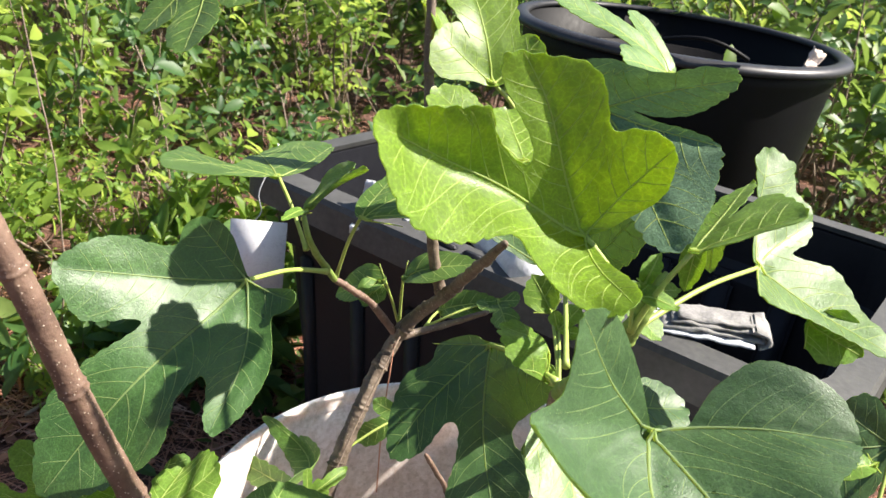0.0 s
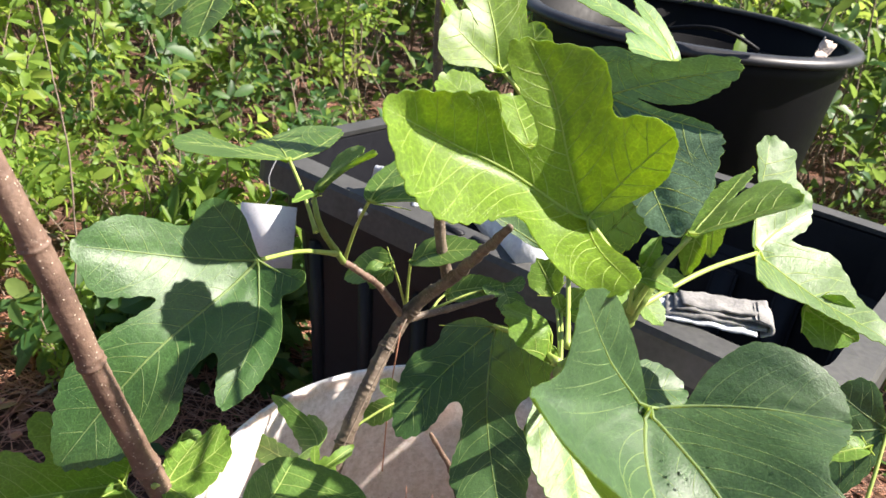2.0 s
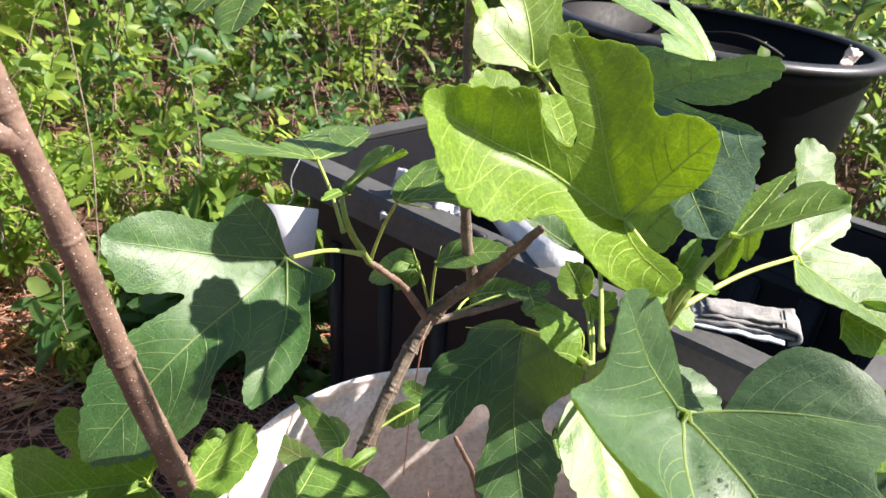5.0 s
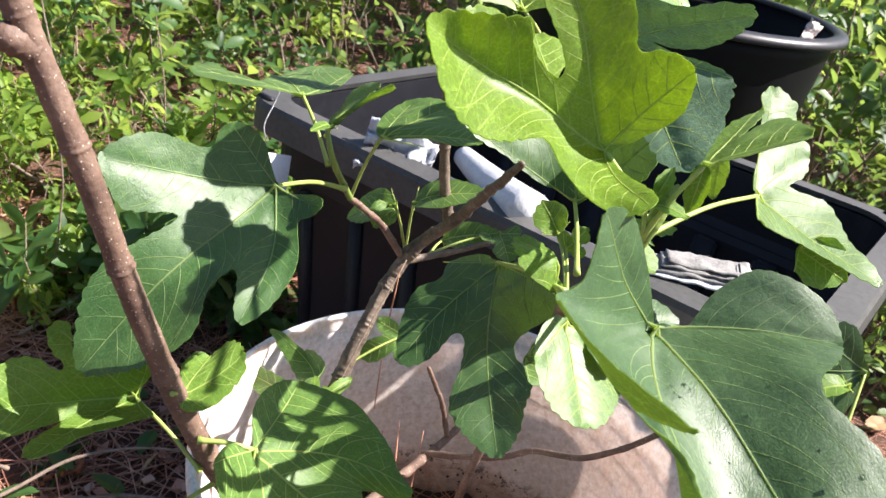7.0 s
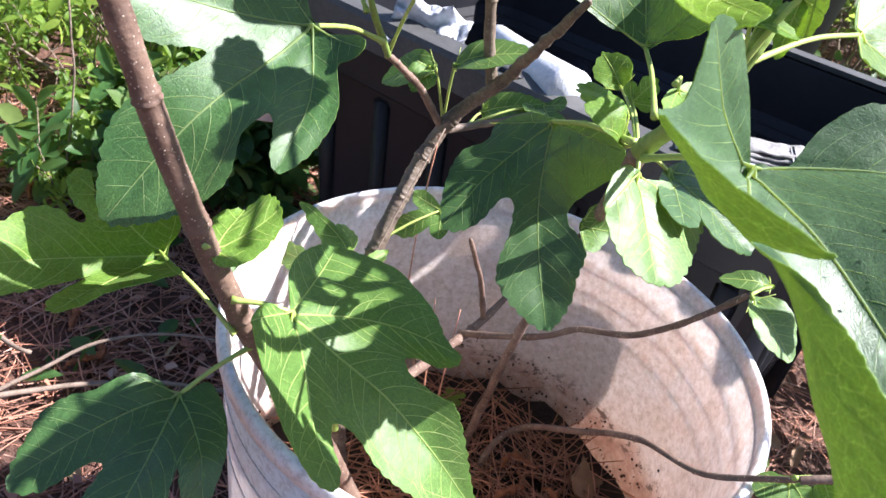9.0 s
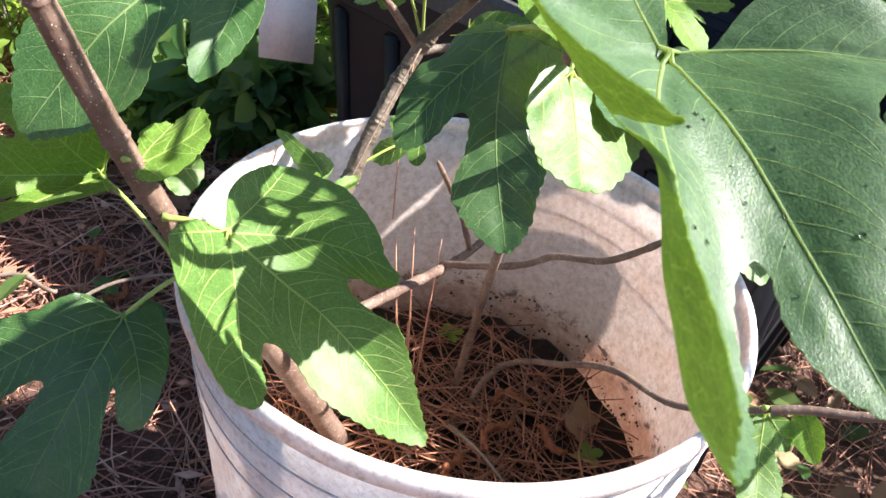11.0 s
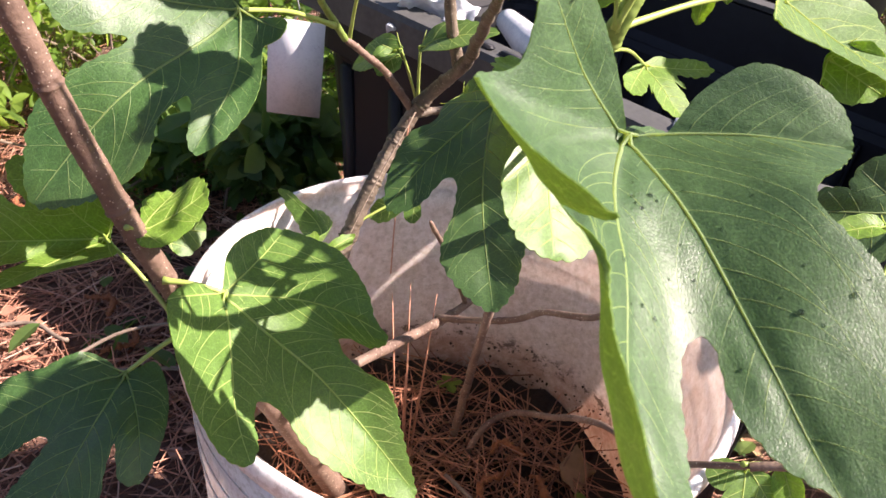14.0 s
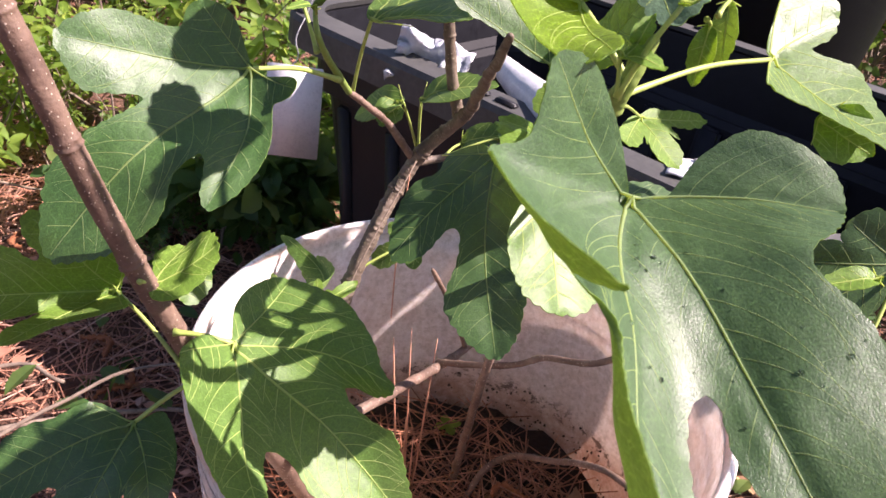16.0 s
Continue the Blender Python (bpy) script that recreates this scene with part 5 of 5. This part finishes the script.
# pale hanging leaf at the long petiole
small_leaf('pale', (0.0690, -0.0480, 0.5800), (0.12, -0.10, -0.98), (-0.42, -0.88, 0.20), 2.6, 0.45, False, stalk=(0.0620, -0.0650, 0.5780))
# the leaf of the low shoot
leaf('mid', (-0.1042, 0.0053, 0.3747), (-0.27, 0.96, -0.06), (-0.85, -0.21, 0.48),
     [(-25, 9.2, 0.8, -25, 0), (-0, 7.7, 1.1, -0, -0), (3, 6.7, 0.6, 3, -19)],
     [],
     stalk=(-0.0800, 0.0100, 0.3300))
# tiny leaf of the low shoot
small_leaf('young', (-0.0872, 0.0100, 0.3700), (0.73, 0.55, 0.40), (0.17, -0.72, 0.67), 2.7, 0.5, True, stalk=(-0.0800, 0.0100, 0.3300))
# leaf behind the trunk
small_leaf('mid', (-0.0397, 0.0729, 0.3844), (-0.81, -0.25, -0.52), (-0.10, -0.82, 0.56), 3.2, 1.0, True, stalk=(-0.0730, 0.0528, 0.3687))
# leaf under the round leaf
small_leaf('mid', (0.0146, -0.0421, 0.4552), (1.00, -0.08, 0.03), (-0.08, -0.84, 0.53), 1.4, 1.0, False)
# small bright leaf at the right stem
small_leaf('young', (0.0218, -0.0076, 0.5099), (-0.39, 0.82, 0.42), (-0.42, -0.57, 0.71), 2.4, 0.8, False, stalk=(0.0163, -0.0755, 0.5105))
# second bright leaf at the right stem
small_leaf('young', (0.0221, -0.0299, 0.5124), (0.62, 0.38, 0.68), (-0.08, -0.84, 0.53), 1.5, 0.6, True, stalk=(0.0163, -0.0755, 0.5105))
# translucent leaf on the tall stem
small_leaf('bright', (-0.0525, 0.1114, 0.6276), (0.59, -0.54, -0.60), (0.58, -0.23, 0.78), 4.6, 0.7, False, stalk=(-0.0487, 0.1231, 0.6051))
# lobed leaf high on the tall stem
leaf('bright', (-0.0205, -0.0159, 0.6140), (-0.41, 0.57, 0.71), (-0.20, -0.82, 0.54),
     [(-32, 3.1, 1.4, -32, 33), (7, 5.0, 1.7, 7, 0), (65, 2.6, 1.0, 65, 0)],
     [(49, 2.2, 49, -0)],
     stalk=(-0.0084, -0.0110, 0.6015))
# white sunlit leaf high up
leaf('pale', (0.0668, 0.0349, 0.6179), (-0.92, 0.06, 0.39), (0.37, -0.25, 0.90),
     [(-40, 3.9, 1.2, -40, 2), (1, 6.8, 1.0, 1, 1), (39, 3.9, 0.8, 39, 12)],
     [],
     stalk=(0.0927, 0.0615, 0.6069))
# white leaf behind the crown leaf
leaf('bright', (-0.0080, -0.0582, 0.5963), (-0.79, 0.46, 0.41), (0.00, -0.66, 0.75),
     [(-56, 2.6, 1.0, -56, 13), (-1, 4.6, 1.4, -1, -1), (37, 3.1, 1.3, 37, -17)],
     [],
     stalk=(0.0043, -0.0714, 0.5927), cut=0.85)
# leaf hanging in from above
leaf('mid', (-0.1507, 0.0460, 0.6410), (0.02, -0.82, -0.57), (-0.47, -0.50, 0.72),
     [(-39, 3.9, 1.2, -39, -8), (0, 5.7, 1.2, 0, 0), (37, 4.5, 1.0, 37, 1)],
     [],
     stalk=(-0.1464, 0.0804, 0.6696))



# ---- undergrowth ----
def blade_leaf(c, d, up, L, w):
    """A small pointed leaf, folded along its midrib: verts and faces."""
    d = d.normalized()
    s = d.cross(up).normalized()
    u = s.cross(d)
    def at(a, b, h):
        return tuple(c + d * (a * L) + s * (b * w) + u * (h * L))
    v = [at(0, 0, 0), at(0.25, 0.34, 0.05), at(0.25, 0, 0.0), at(0.25, -0.34, 0.05), at(0.58, 0.50, 0.05), at(0.58, 0, -0.02), at(0.58, -0.50, 0.05),
         at(0.86, 0.33, -0.02), at(0.86, 0, -0.07), at(0.86, -0.33, -0.02), at(1, 0, -0.12)]
    f = [(0, 2, 1), (0, 3, 2), (1, 2, 5, 4), (2, 3, 6, 5), (4, 5, 8, 7), (5, 6, 9, 8), (7, 8, 10), (8, 9, 10)]
    return v, f


def shrub(name, seed, height, stems, leaf_cm, mats, label, category="shrub", spread=0.22, group="shrubs in the undergrowth"):
    g = random.Random(seed)
    ob = thing(name, label, category, group)
    leaves = []
    for s in range(stems):
        a = g.uniform(0, 2 * math.pi)
        lean = g.uniform(0.1, 1.0) * spread
        h = height * g.uniform(0.45, 1.0)
        base = Vector((g.uniform(-0.08, 0.08), g.uniform(-0.08, 0.08), -0.02))
        tip = base + Vector((math.cos(a) * lean, math.sin(a) * lean, h))
        mid = base.lerp(tip, 0.5) + Vector((g.uniform(-0.03, 0.03), g.uniform(-0.03, 0.03), h * 0.08))
        line = smooth_line([tuple(base), tuple(mid), tuple(tip)], 0.03)
        wood = [tube(line, np.linspace(0.0022, 0.0010, len(line)), 4, False)]
        # whorls of leaves at the shoot's tip and on a few short side shoots, bare wood below
        whorls = [(Vector(line[-1]), Vector(line[-1]) - Vector(line[-3]), 1.0)]
        for _ in range(g.randint(2, 5)):
            k = g.randint(len(line) // 3, len(line) - 2)
            b = g.uniform(0, 6.28)
            out = Vector((math.cos(b), math.sin(b), g.uniform(0.5, 1.4))).normalized() * g.uniform(0.03, 0.08)
            wood.append(tube([tuple(line[k]), tuple(Vector(line[k]) + out)], [0.0012, 0.0007], 4, False))
            whorls.append((Vector(line[k]) + out, out, g.uniform(0.7, 1.0)))
        part("stem", merged(wood), mats[1], ob)
        for c, axis, size in whorls:
            axis = axis.normalized()
            e1 = axis.orthogonal().normalized()
            e2 = axis.cross(e1)
            b0, count = g.uniform(0, 6.28), g.randint(5, 9)
            for i in range(count):
                b = b0 + 2.4 * i
                d = (e1 * math.cos(b) + e2 * math.sin(b)) + axis * g.uniform(-0.15, 0.9)
                L = leaf_cm / 100 * size * g.uniform(0.55, 1.1)
                leaves.append(blade_leaf(c - axis * 0.006 * i, d, axis + Vector((g.gauss(0, 0.3), g.gauss(0, 0.3), g.gauss(0, 0.3))), L, L * g.uniform(0.34, 0.50)))
    lv = part("foliage", merged(leaves), mats[0], ob)
    lv["kind"] = "stuff"
    return ob


g = random.Random(11)
light_kinds = [shrub("shrub", 20 + i, (0.34, 0.42, 0.28, 0.48)[i], (11, 13, 10, 14)[i], (4.6, 4.0, 5.2, 4.4)[i], (SHRUB_LEAF, TWIG), "low shrub with small pointed green leaves in pine straw, toned lighter for sun") for i in range(4)]
dark_kinds = [shrub("shrub", 40 + i, (0.30, 0.40, 0.5)[i], (10, 12, 14)[i], (4.0, 4.6, 4.3)[i], (DARK_SHRUB_LEAF, TWIG), "low shrub with dark green leaves, toned darker for shade") for i in range(3)]
used = set()


def plant(kinds, x, y, size):
    k = g.randrange(len(kinds))
    m = pose(x, y, ground_height(x, y), g.uniform(-6, 6), g.uniform(-6, 6), g.uniform(0, 360))
    src = kinds[k]
    if src.name not in used:
        used.add(src.name)
        src.matrix_world = m
        ob = src
    else:
        ob = copy_thing(src, m)
    ob.scale = (size, size, size * g.uniform(0.85, 1.15))


# a belt of shrubs behind the tote, thinning to bare straw beside the bucket
def clear_of(x, y):
    """Away from the bucket, the tote, the tub and the camera's side."""
    q = pose(*TOTE_AT, 0, 0, 0, TOTE_TURN).inverted() @ Vector((x, y, 0))
    if abs(q.x) < TOTE_L / 2 + 0.24 and abs(q.y) < TOTE_W / 2 + 0.20:
        return False
    if math.hypot(x - TUB_AT[0], y - TUB_AT[1]) < TUB_R + 0.20:
        return False
    return math.hypot(x, y) > 0.42


spots = []
for _ in range(4000):
    d = g.uniform(0.75, 5.5)
    a = radians(g.uniform(28, 152))
    x, y = math.cos(a) * d - 0.05, math.sin(a) * d - 0.35
    if not clear_of(x, y) or (y < 0.75 and x < 0):
        continue
    gap = 0.165 + 0.056 * d
    if all(math.hypot(x - p, y - q) > gap for p, q in spots):
        spots.append((x, y))
# lighter leaves to the left, darker elsewhere: sun and shade set by leaf colour
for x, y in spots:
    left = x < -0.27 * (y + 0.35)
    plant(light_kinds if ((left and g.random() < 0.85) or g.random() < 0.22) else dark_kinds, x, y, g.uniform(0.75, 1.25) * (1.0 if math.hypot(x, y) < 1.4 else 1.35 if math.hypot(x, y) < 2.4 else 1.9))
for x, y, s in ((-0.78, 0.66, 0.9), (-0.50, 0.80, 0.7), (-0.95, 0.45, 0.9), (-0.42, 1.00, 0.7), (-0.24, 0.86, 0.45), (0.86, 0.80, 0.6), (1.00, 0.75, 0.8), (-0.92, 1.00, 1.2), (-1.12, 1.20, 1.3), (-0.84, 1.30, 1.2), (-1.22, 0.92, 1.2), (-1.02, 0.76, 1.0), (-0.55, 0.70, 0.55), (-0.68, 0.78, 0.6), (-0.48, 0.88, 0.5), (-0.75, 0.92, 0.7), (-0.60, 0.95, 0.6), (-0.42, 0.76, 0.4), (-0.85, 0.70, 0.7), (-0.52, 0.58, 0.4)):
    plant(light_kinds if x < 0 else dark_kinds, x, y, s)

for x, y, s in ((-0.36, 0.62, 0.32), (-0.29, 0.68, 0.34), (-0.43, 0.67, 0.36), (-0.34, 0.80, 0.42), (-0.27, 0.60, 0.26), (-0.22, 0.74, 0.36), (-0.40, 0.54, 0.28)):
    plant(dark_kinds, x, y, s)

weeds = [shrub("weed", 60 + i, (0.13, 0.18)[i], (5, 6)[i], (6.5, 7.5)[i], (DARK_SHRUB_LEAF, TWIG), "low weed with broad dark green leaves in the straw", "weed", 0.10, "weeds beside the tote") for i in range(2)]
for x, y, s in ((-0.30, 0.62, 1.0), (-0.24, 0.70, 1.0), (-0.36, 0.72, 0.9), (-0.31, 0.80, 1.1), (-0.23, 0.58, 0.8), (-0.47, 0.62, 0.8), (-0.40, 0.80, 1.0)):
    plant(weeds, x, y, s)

# low creeping leaves on the ground
bits = []
for _ in range(900):
    x, y = g.uniform(-1.0, 1.2), g.uniform(-0.2, 1.5)
    if math.hypot(x, y) < 0.17 or (x > 0.05 and math.hypot(x, y) < 0.34):
        continue
    if noise.noise(Vector((x * 4, y * 4, 9))) < -0.02:
        continue
    c = Vector((x, y, ground_height(x, y) + g.uniform(0.005, 0.05)))
    b = g.uniform(0, 6.28)
    L = g.uniform(0.022, 0.045)
    bits.append(blade_leaf(c, Vector((math.cos(b), math.sin(b), g.uniform(-0.2, 0.5))), Vector((g.gauss(0, 0.3), g.gauss(0, 0.3), 1)), L, L * 0.6))
tagged(part("creeping_leaves", merged(bits), DARK_SHRUB_LEAF, smooth=False), "small dark green creeping leaves on the straw", "ground cover", kind="stuff")


# ---- pine straw, dry leaves, twigs and grass on the ground ----
def on_ground(x0, x1, y0, y1):
    def place(r):
        while True:
            x, y = r.uniform(x0, x1), r.uniform(y0, y1)
            if math.hypot(x, y) > 0.128:
                return x, y, ground_height(x, y) + r.uniform(0.001, 0.018)
    return place


rng = random.Random(8)
tagged(part("pine_straw", needle_mesh(rng, 4200, on_ground(-0.95, 0.05, -0.35, 0.85), (0.07, 0.19), 0.00085, 0.13), NEEDLES), "loose reddish pine straw covering the ground", "pine straw", kind="stuff")
tagged(part("pine_straw", needle_mesh(rng, 1500, on_ground(0.1, 0.9, -0.3, 0.6), (0.09, 0.18), 0.00062, 0.10), NEEDLES), "loose pine straw beside the bucket", "pine straw", kind="stuff")
tagged(part("pine_straw", needle_mesh(rng, 2600, on_ground(-1.8, 1.6, 0.7, 2.4), (0.10, 0.2), 0.0008, 0.12), NEEDLES), "pine straw under the shrubs", "pine straw", kind="stuff")
bits = []
for _ in range(420):
    x, y = g.uniform(-1.3, 1.1), g.uniform(-0.3, 1.7)
    if math.hypot(x, y) < 0.20:
        continue
    b, L = g.uniform(0, 6.28), g.uniform(0.02, 0.05)
    bits.append(blade_leaf(Vector((x, y, ground_height(x, y) + g.uniform(0.006, 0.02))), Vector((math.cos(b), math.sin(b), g.uniform(-0.1, 0.3))), Vector((g.gauss(0, 0.4), g.gauss(0, 0.4), 1)), L, L * g.uniform(0.3, 0.7)))
tagged(part("dry_leaves", merged(bits), DRY_LEAF, smooth=False), "curled dry brown leaves on the ground", "dry leaves", kind="stuff")
bits = []
for _ in range(120):
    x, y = g.uniform(-0.8, 0.7), g.uniform(-0.3, 0.8)
    if math.hypot(x, y) < 0.17 or not clear_of(x, y):
        continue
    c = Vector((x, y, ground_height(x, y)))
    b, h = g.uniform(0, 6.28), g.uniform(0.03, 0.09)
    d = Vector((math.cos(b) * 0.4, math.sin(b) * 0.4, 1)).normalized()
    s = d.cross(Vector((math.sin(b), -math.cos(b), 0.2))).normalized() * 0.0018
    bits.append(([tuple(c - s), tuple(c + s), tuple(c + d * h * 0.6 + s * 0.8), tuple(c + d * h * 0.6 - s * 0.8), tuple(c + d * h + Vector((math.cos(b), math.sin(b), 0)) * h * 0.2)], [(0, 1, 2, 3), (3, 2, 4)]))
tagged(part("grass", merged(bits), GRASS, smooth=False), "thin grass blades in the straw", "grass", kind="stuff")


def stick(points, r, label="bare dry twig on the straw", name="dry_twig"):
    line = smooth_line(points, 0.015)
    p = [tuple(np.array(q) + 0.003 * np.array(noise.noise_vector(Vector(q) * 20))) for q in line]
    return tagged(part(name, tube(p, np.linspace(r, r * 0.5, len(p)), 6), TWIG), label, "twig", "twigs on the ground")


stick([(-0.56, 0.02, 0.02), (-0.45, 0.16, 0.035), (-0.30, 0.24, 0.03), (-0.18, 0.26, 0.02)], 0.0040)
stick([(-0.62, 0.16, 0.02), (-0.48, 0.28, 0.02), (-0.40, 0.26, 0.03)], 0.0045)
stick([(-0.90, 0.78, 0.10), (-0.70, 0.80, 0.13), (-0.52, 0.74, 0.08), (-0.40, 0.66, 0.02)], 0.0030)
stick([(-1.0, 0.62, 0.05), (-0.8, 0.60, 0.08), (-0.62, 0.62, 0.04), (-0.5, 0.70, 0.02)], 0.0028)
stick([(-0.5, 0.5, 0.02), (-0.42, 0.62, 0.05), (-0.30, 0.68, 0.03)], 0.0026)
for k in range(26):
    d, a = g.uniform(1.0, 2.6), radians(g.uniform(60, 130))
    x, y = math.cos(a) * d, math.sin(a) * d - 0.3
    if clear_of(x, y):
        h = g.uniform(0.25, 0.55)
        stick([(x, y, 0), (x + g.uniform(-0.05, 0.05), y, h * 0.5), (x + g.uniform(-0.12, 0.12), y + g.uniform(-0.1, 0.1), h)], 0.0016, "bare upright dry stem among the shrubs", "dry_weed")

# ---- small things in the bucket ----
for x, y, a, s in ((0.048, 0.034, 20, 0.9), (0.038, 0.004, 70, 1.2), (0.072, 0.004, 150, 1.0), (-0.060, -0.055, 40, 0.9), (-0.04, -0.075, 110, 0.9), (0.012, -0.030, 100, 0.8)):
    line = [(0.028 * s * (k / 6 - 0.5), 0.006 * math.sin(k * 0.9), 0.004 + 0.004 * math.sin(math.pi * k / 6)) for k in range(7)]
    line = smooth_line(line, 0.002)
    r = [0.0032 * (0.35 + 0.65 * math.sin(math.pi * min(1, 0.08 + 0.92 * k / (len(line) - 1)))) * (0.85 + 0.30 * math.sin(k * 2.4) + 0.15 * math.sin(k * 5.1)) for k in range(len(line))]
    ct = tagged(part("catkin", tube(line, r, 8), CATKIN), "curled rusty brown catkin on the pine straw", "catkin", "catkins in the bucket")
    ct.matrix_world = pose(x, y, 0.212, 0, 0, a)
v, f = sheet((0.030, 0.022), 0.004, 3.3, 8, 6, 0.0005)
dl = tagged(part("dry_leaf", (v, f), DRY_LEAF), "dry tan leaf with pale specks in the bucket", "dry leaf")
dl.matrix_world = pose(0.095, 0.028, 0.216, 35, 5, 60)
for x, y in ((0.098, 0.000), (0.000, 0.094)):
    sp = thing("seedling", "tiny green seedling sprouting from the potting soil", "seedling", "seedlings in the bucket", at=(x, y, 0.202))
    part("stem", tube([(0, 0, 0), (0.001, 0, 0.010)], 0.0006, 5), GREEN_STEM, sp)
    for k in range(4):
        b = 1.57 * k + 0.4
        part("leaflet", blade_leaf(Vector((0.001, 0, 0.010)), Vector((math.cos(b), math.sin(b), 0.25)), Vector((0, 0, 1)), 0.011, 0.008), SHRUB_LEAF, sp, smooth=False)
for x, y, z, dx, dy, h in ((-0.030, 0.032, 0.205, -0.014, 0.004, 0.130), (-0.024, 0.030, 0.205, -0.010, 0.012, 0.135), (-0.019, 0.034, 0.205, 0.002, 0.010, 0.128), (-0.026, 0.036, 0.205, -0.004, 0.006, 0.060), (-0.021, 0.028, 0.205, -0.002, 0.002, 0.055)):
    tagged(part("pine_needle", tube([(x, y, z), (x + dx * 0.5, y + dy * 0.6, z + h * 0.5), (x + dx, y + dy, z + h)], [0.0006, 0.0007, 0.0003], 5), NEEDLES), "orange pine needle standing upright in the bucket", "pine needle", "upright pine needles")
stick([(0.005, 0.008, 0.212), (0.034, -0.024, 0.218), (0.060, -0.058, 0.214)], 0.0016, "thin pale twig on the straw in the bucket")
tagged(part("pine_needle", tube(smooth_line([(-0.049, 0.085, 0.428), (-0.051, 0.080, 0.37), (-0.050, 0.078, 0.318)], 0.01), 0.0005, 4), NEEDLES), "pine needle hanging from the fork of the trunk", "pine needle")
tagged(part("pine_needle", tube(smooth_line([(-0.046, 0.087, 0.432), (-0.067, 0.055, 0.385), (-0.087, 0.026, 0.330)], 0.01), 0.0006, 4), TWIG), "dry pine needle leaning along the trunk", "pine needle")

# ---- added limb, out of view, whose leaves shade the bucket's inner wall ----
branch("shade_limb", tree, [(0.128, -0.106, 0.382), (0.200, -0.110, 0.420), (0.290, 0.000, 0.530), (0.330, 0.080, 0.660)], [0.0020, 0.0021, 0.0020, 0.0015], BARK, (0.4, 0.7))
for x, y, z, s, turn in ((0.315, 0.095, 0.610, 1.0, 0.0), (0.325, 0.050, 0.545, 0.8, 2.0), (0.300, 0.140, 0.660, 0.8, 4.2)):
    d = Vector((-0.55, math.cos(turn) * 0.8, 0.60)).normalized()
    leaf("bright", (x, y, z), tuple(d), (0.72, -0.08, 0.68), [(-95, 5 * s, 1.6, -95, 4), (-45, 8 * s, 2.2, -45, 3), (0, 10 * s, 2.8, 0, -3), (45, 8 * s, 2.2, 45, 3), (95, 5 * s, 1.6, 95, 4)],
         [(-70, 4.6 * s, -70, 0), (-22, 5.6 * s, -22, 0), (22, 5.6 * s, 22, 0), (70, 4.6 * s, 70, 0)], stalk=(0.290, 0.040, 0.590))

# ---- fallen catkins, bark flakes and a bent dry stalk on the ground beside the bucket ----
g = random.Random(77)
kinds = []
for k in range(3):
    n = 9
    line = smooth_line([(0.055 * (i / (n - 1) - 0.5), 0.010 * math.sin(i * 0.8 + k), 0.006 + 0.006 * math.sin(math.pi * i / (n - 1))) for i in range(n)], 0.0025)
    r = [0.0045 * (0.4 + 0.6 * math.sin(math.pi * min(1, 0.1 + 0.9 * i / (len(line) - 1)))) * (0.80 + 0.34 * math.sin(i * 2.3) + 0.18 * math.sin(i * 5.3)) for i in range(len(line))]
    kinds.append(tagged(part("catkin", tube(line, r, 8), CATKIN), "rusty orange fallen catkin lying on the pine straw", "catkin", "fallen catkins"))
    kinds[-1].matrix_world = pose(-0.30 - 0.05 * k, 0.22 + 0.06 * k, ground_height(-0.30 - 0.05 * k, 0.22 + 0.06 * k) + 0.010, 0, 0, 70 * k)
for i in range(52):
    x, y = g.uniform(-0.62, -0.10), g.uniform(-0.10, 0.62)
    if math.hypot(x, y) < 0.18 or not clear_of(x, y):
        continue
    copy_thing(kinds[i % 3], pose(x, y, ground_height(x, y) + g.uniform(0.008, 0.018), g.uniform(-15, 15), g.uniform(-15, 15), g.uniform(0, 360)))
bits = []
for i in range(260):
    x, y = g.uniform(-0.70, -0.05), g.uniform(-0.25, 0.70)
    if math.hypot(x, y) < 0.17:
        continue
    a, L, w = g.uniform(0, 6.28), g.uniform(0.010, 0.030), g.uniform(0.004, 0.010)
    c, d = Vector((x, y, ground_height(x, y) + g.uniform(0.008, 0.018))), Vector((math.cos(a), math.sin(a), g.uniform(-0.3, 0.3)))
    e = Vector((-math.sin(a), math.cos(a), g.uniform(-0.4, 0.4)))
    t1, t2 = c + d * L, c + d * L * 0.5
    bits.append(([tuple(c), tuple(t2 + e * w), tuple(t1), tuple(t2 - e * w * 0.8), tuple(c - Vector((0, 0, 0.002))), tuple(t2 + e * w - Vector((0, 0, 0.002))), tuple(t1 - Vector((0, 0, 0.002))), tuple(t2 - e * w * 0.8 - Vector((0, 0, 0.002)))],
                 [(0, 1, 2, 3), (7, 6, 5, 4), (0, 4, 5, 1), (1, 5, 6, 2), (2, 6, 7, 3), (3, 7, 4, 0)]))
tagged(part("bark_flakes", merged(bits), NEEDLES, smooth=False), "small reddish bark flakes in the pine straw", "bark flakes", kind="stuff")
stick([(-0.46, 0.14, 0.015), (-0.38, 0.21, 0.050), (-0.30, 0.26, 0.075), (-0.19, 0.28, 0.070)], 0.0026, "long bent dry stalk arching over the pine straw", "dry_stalk")
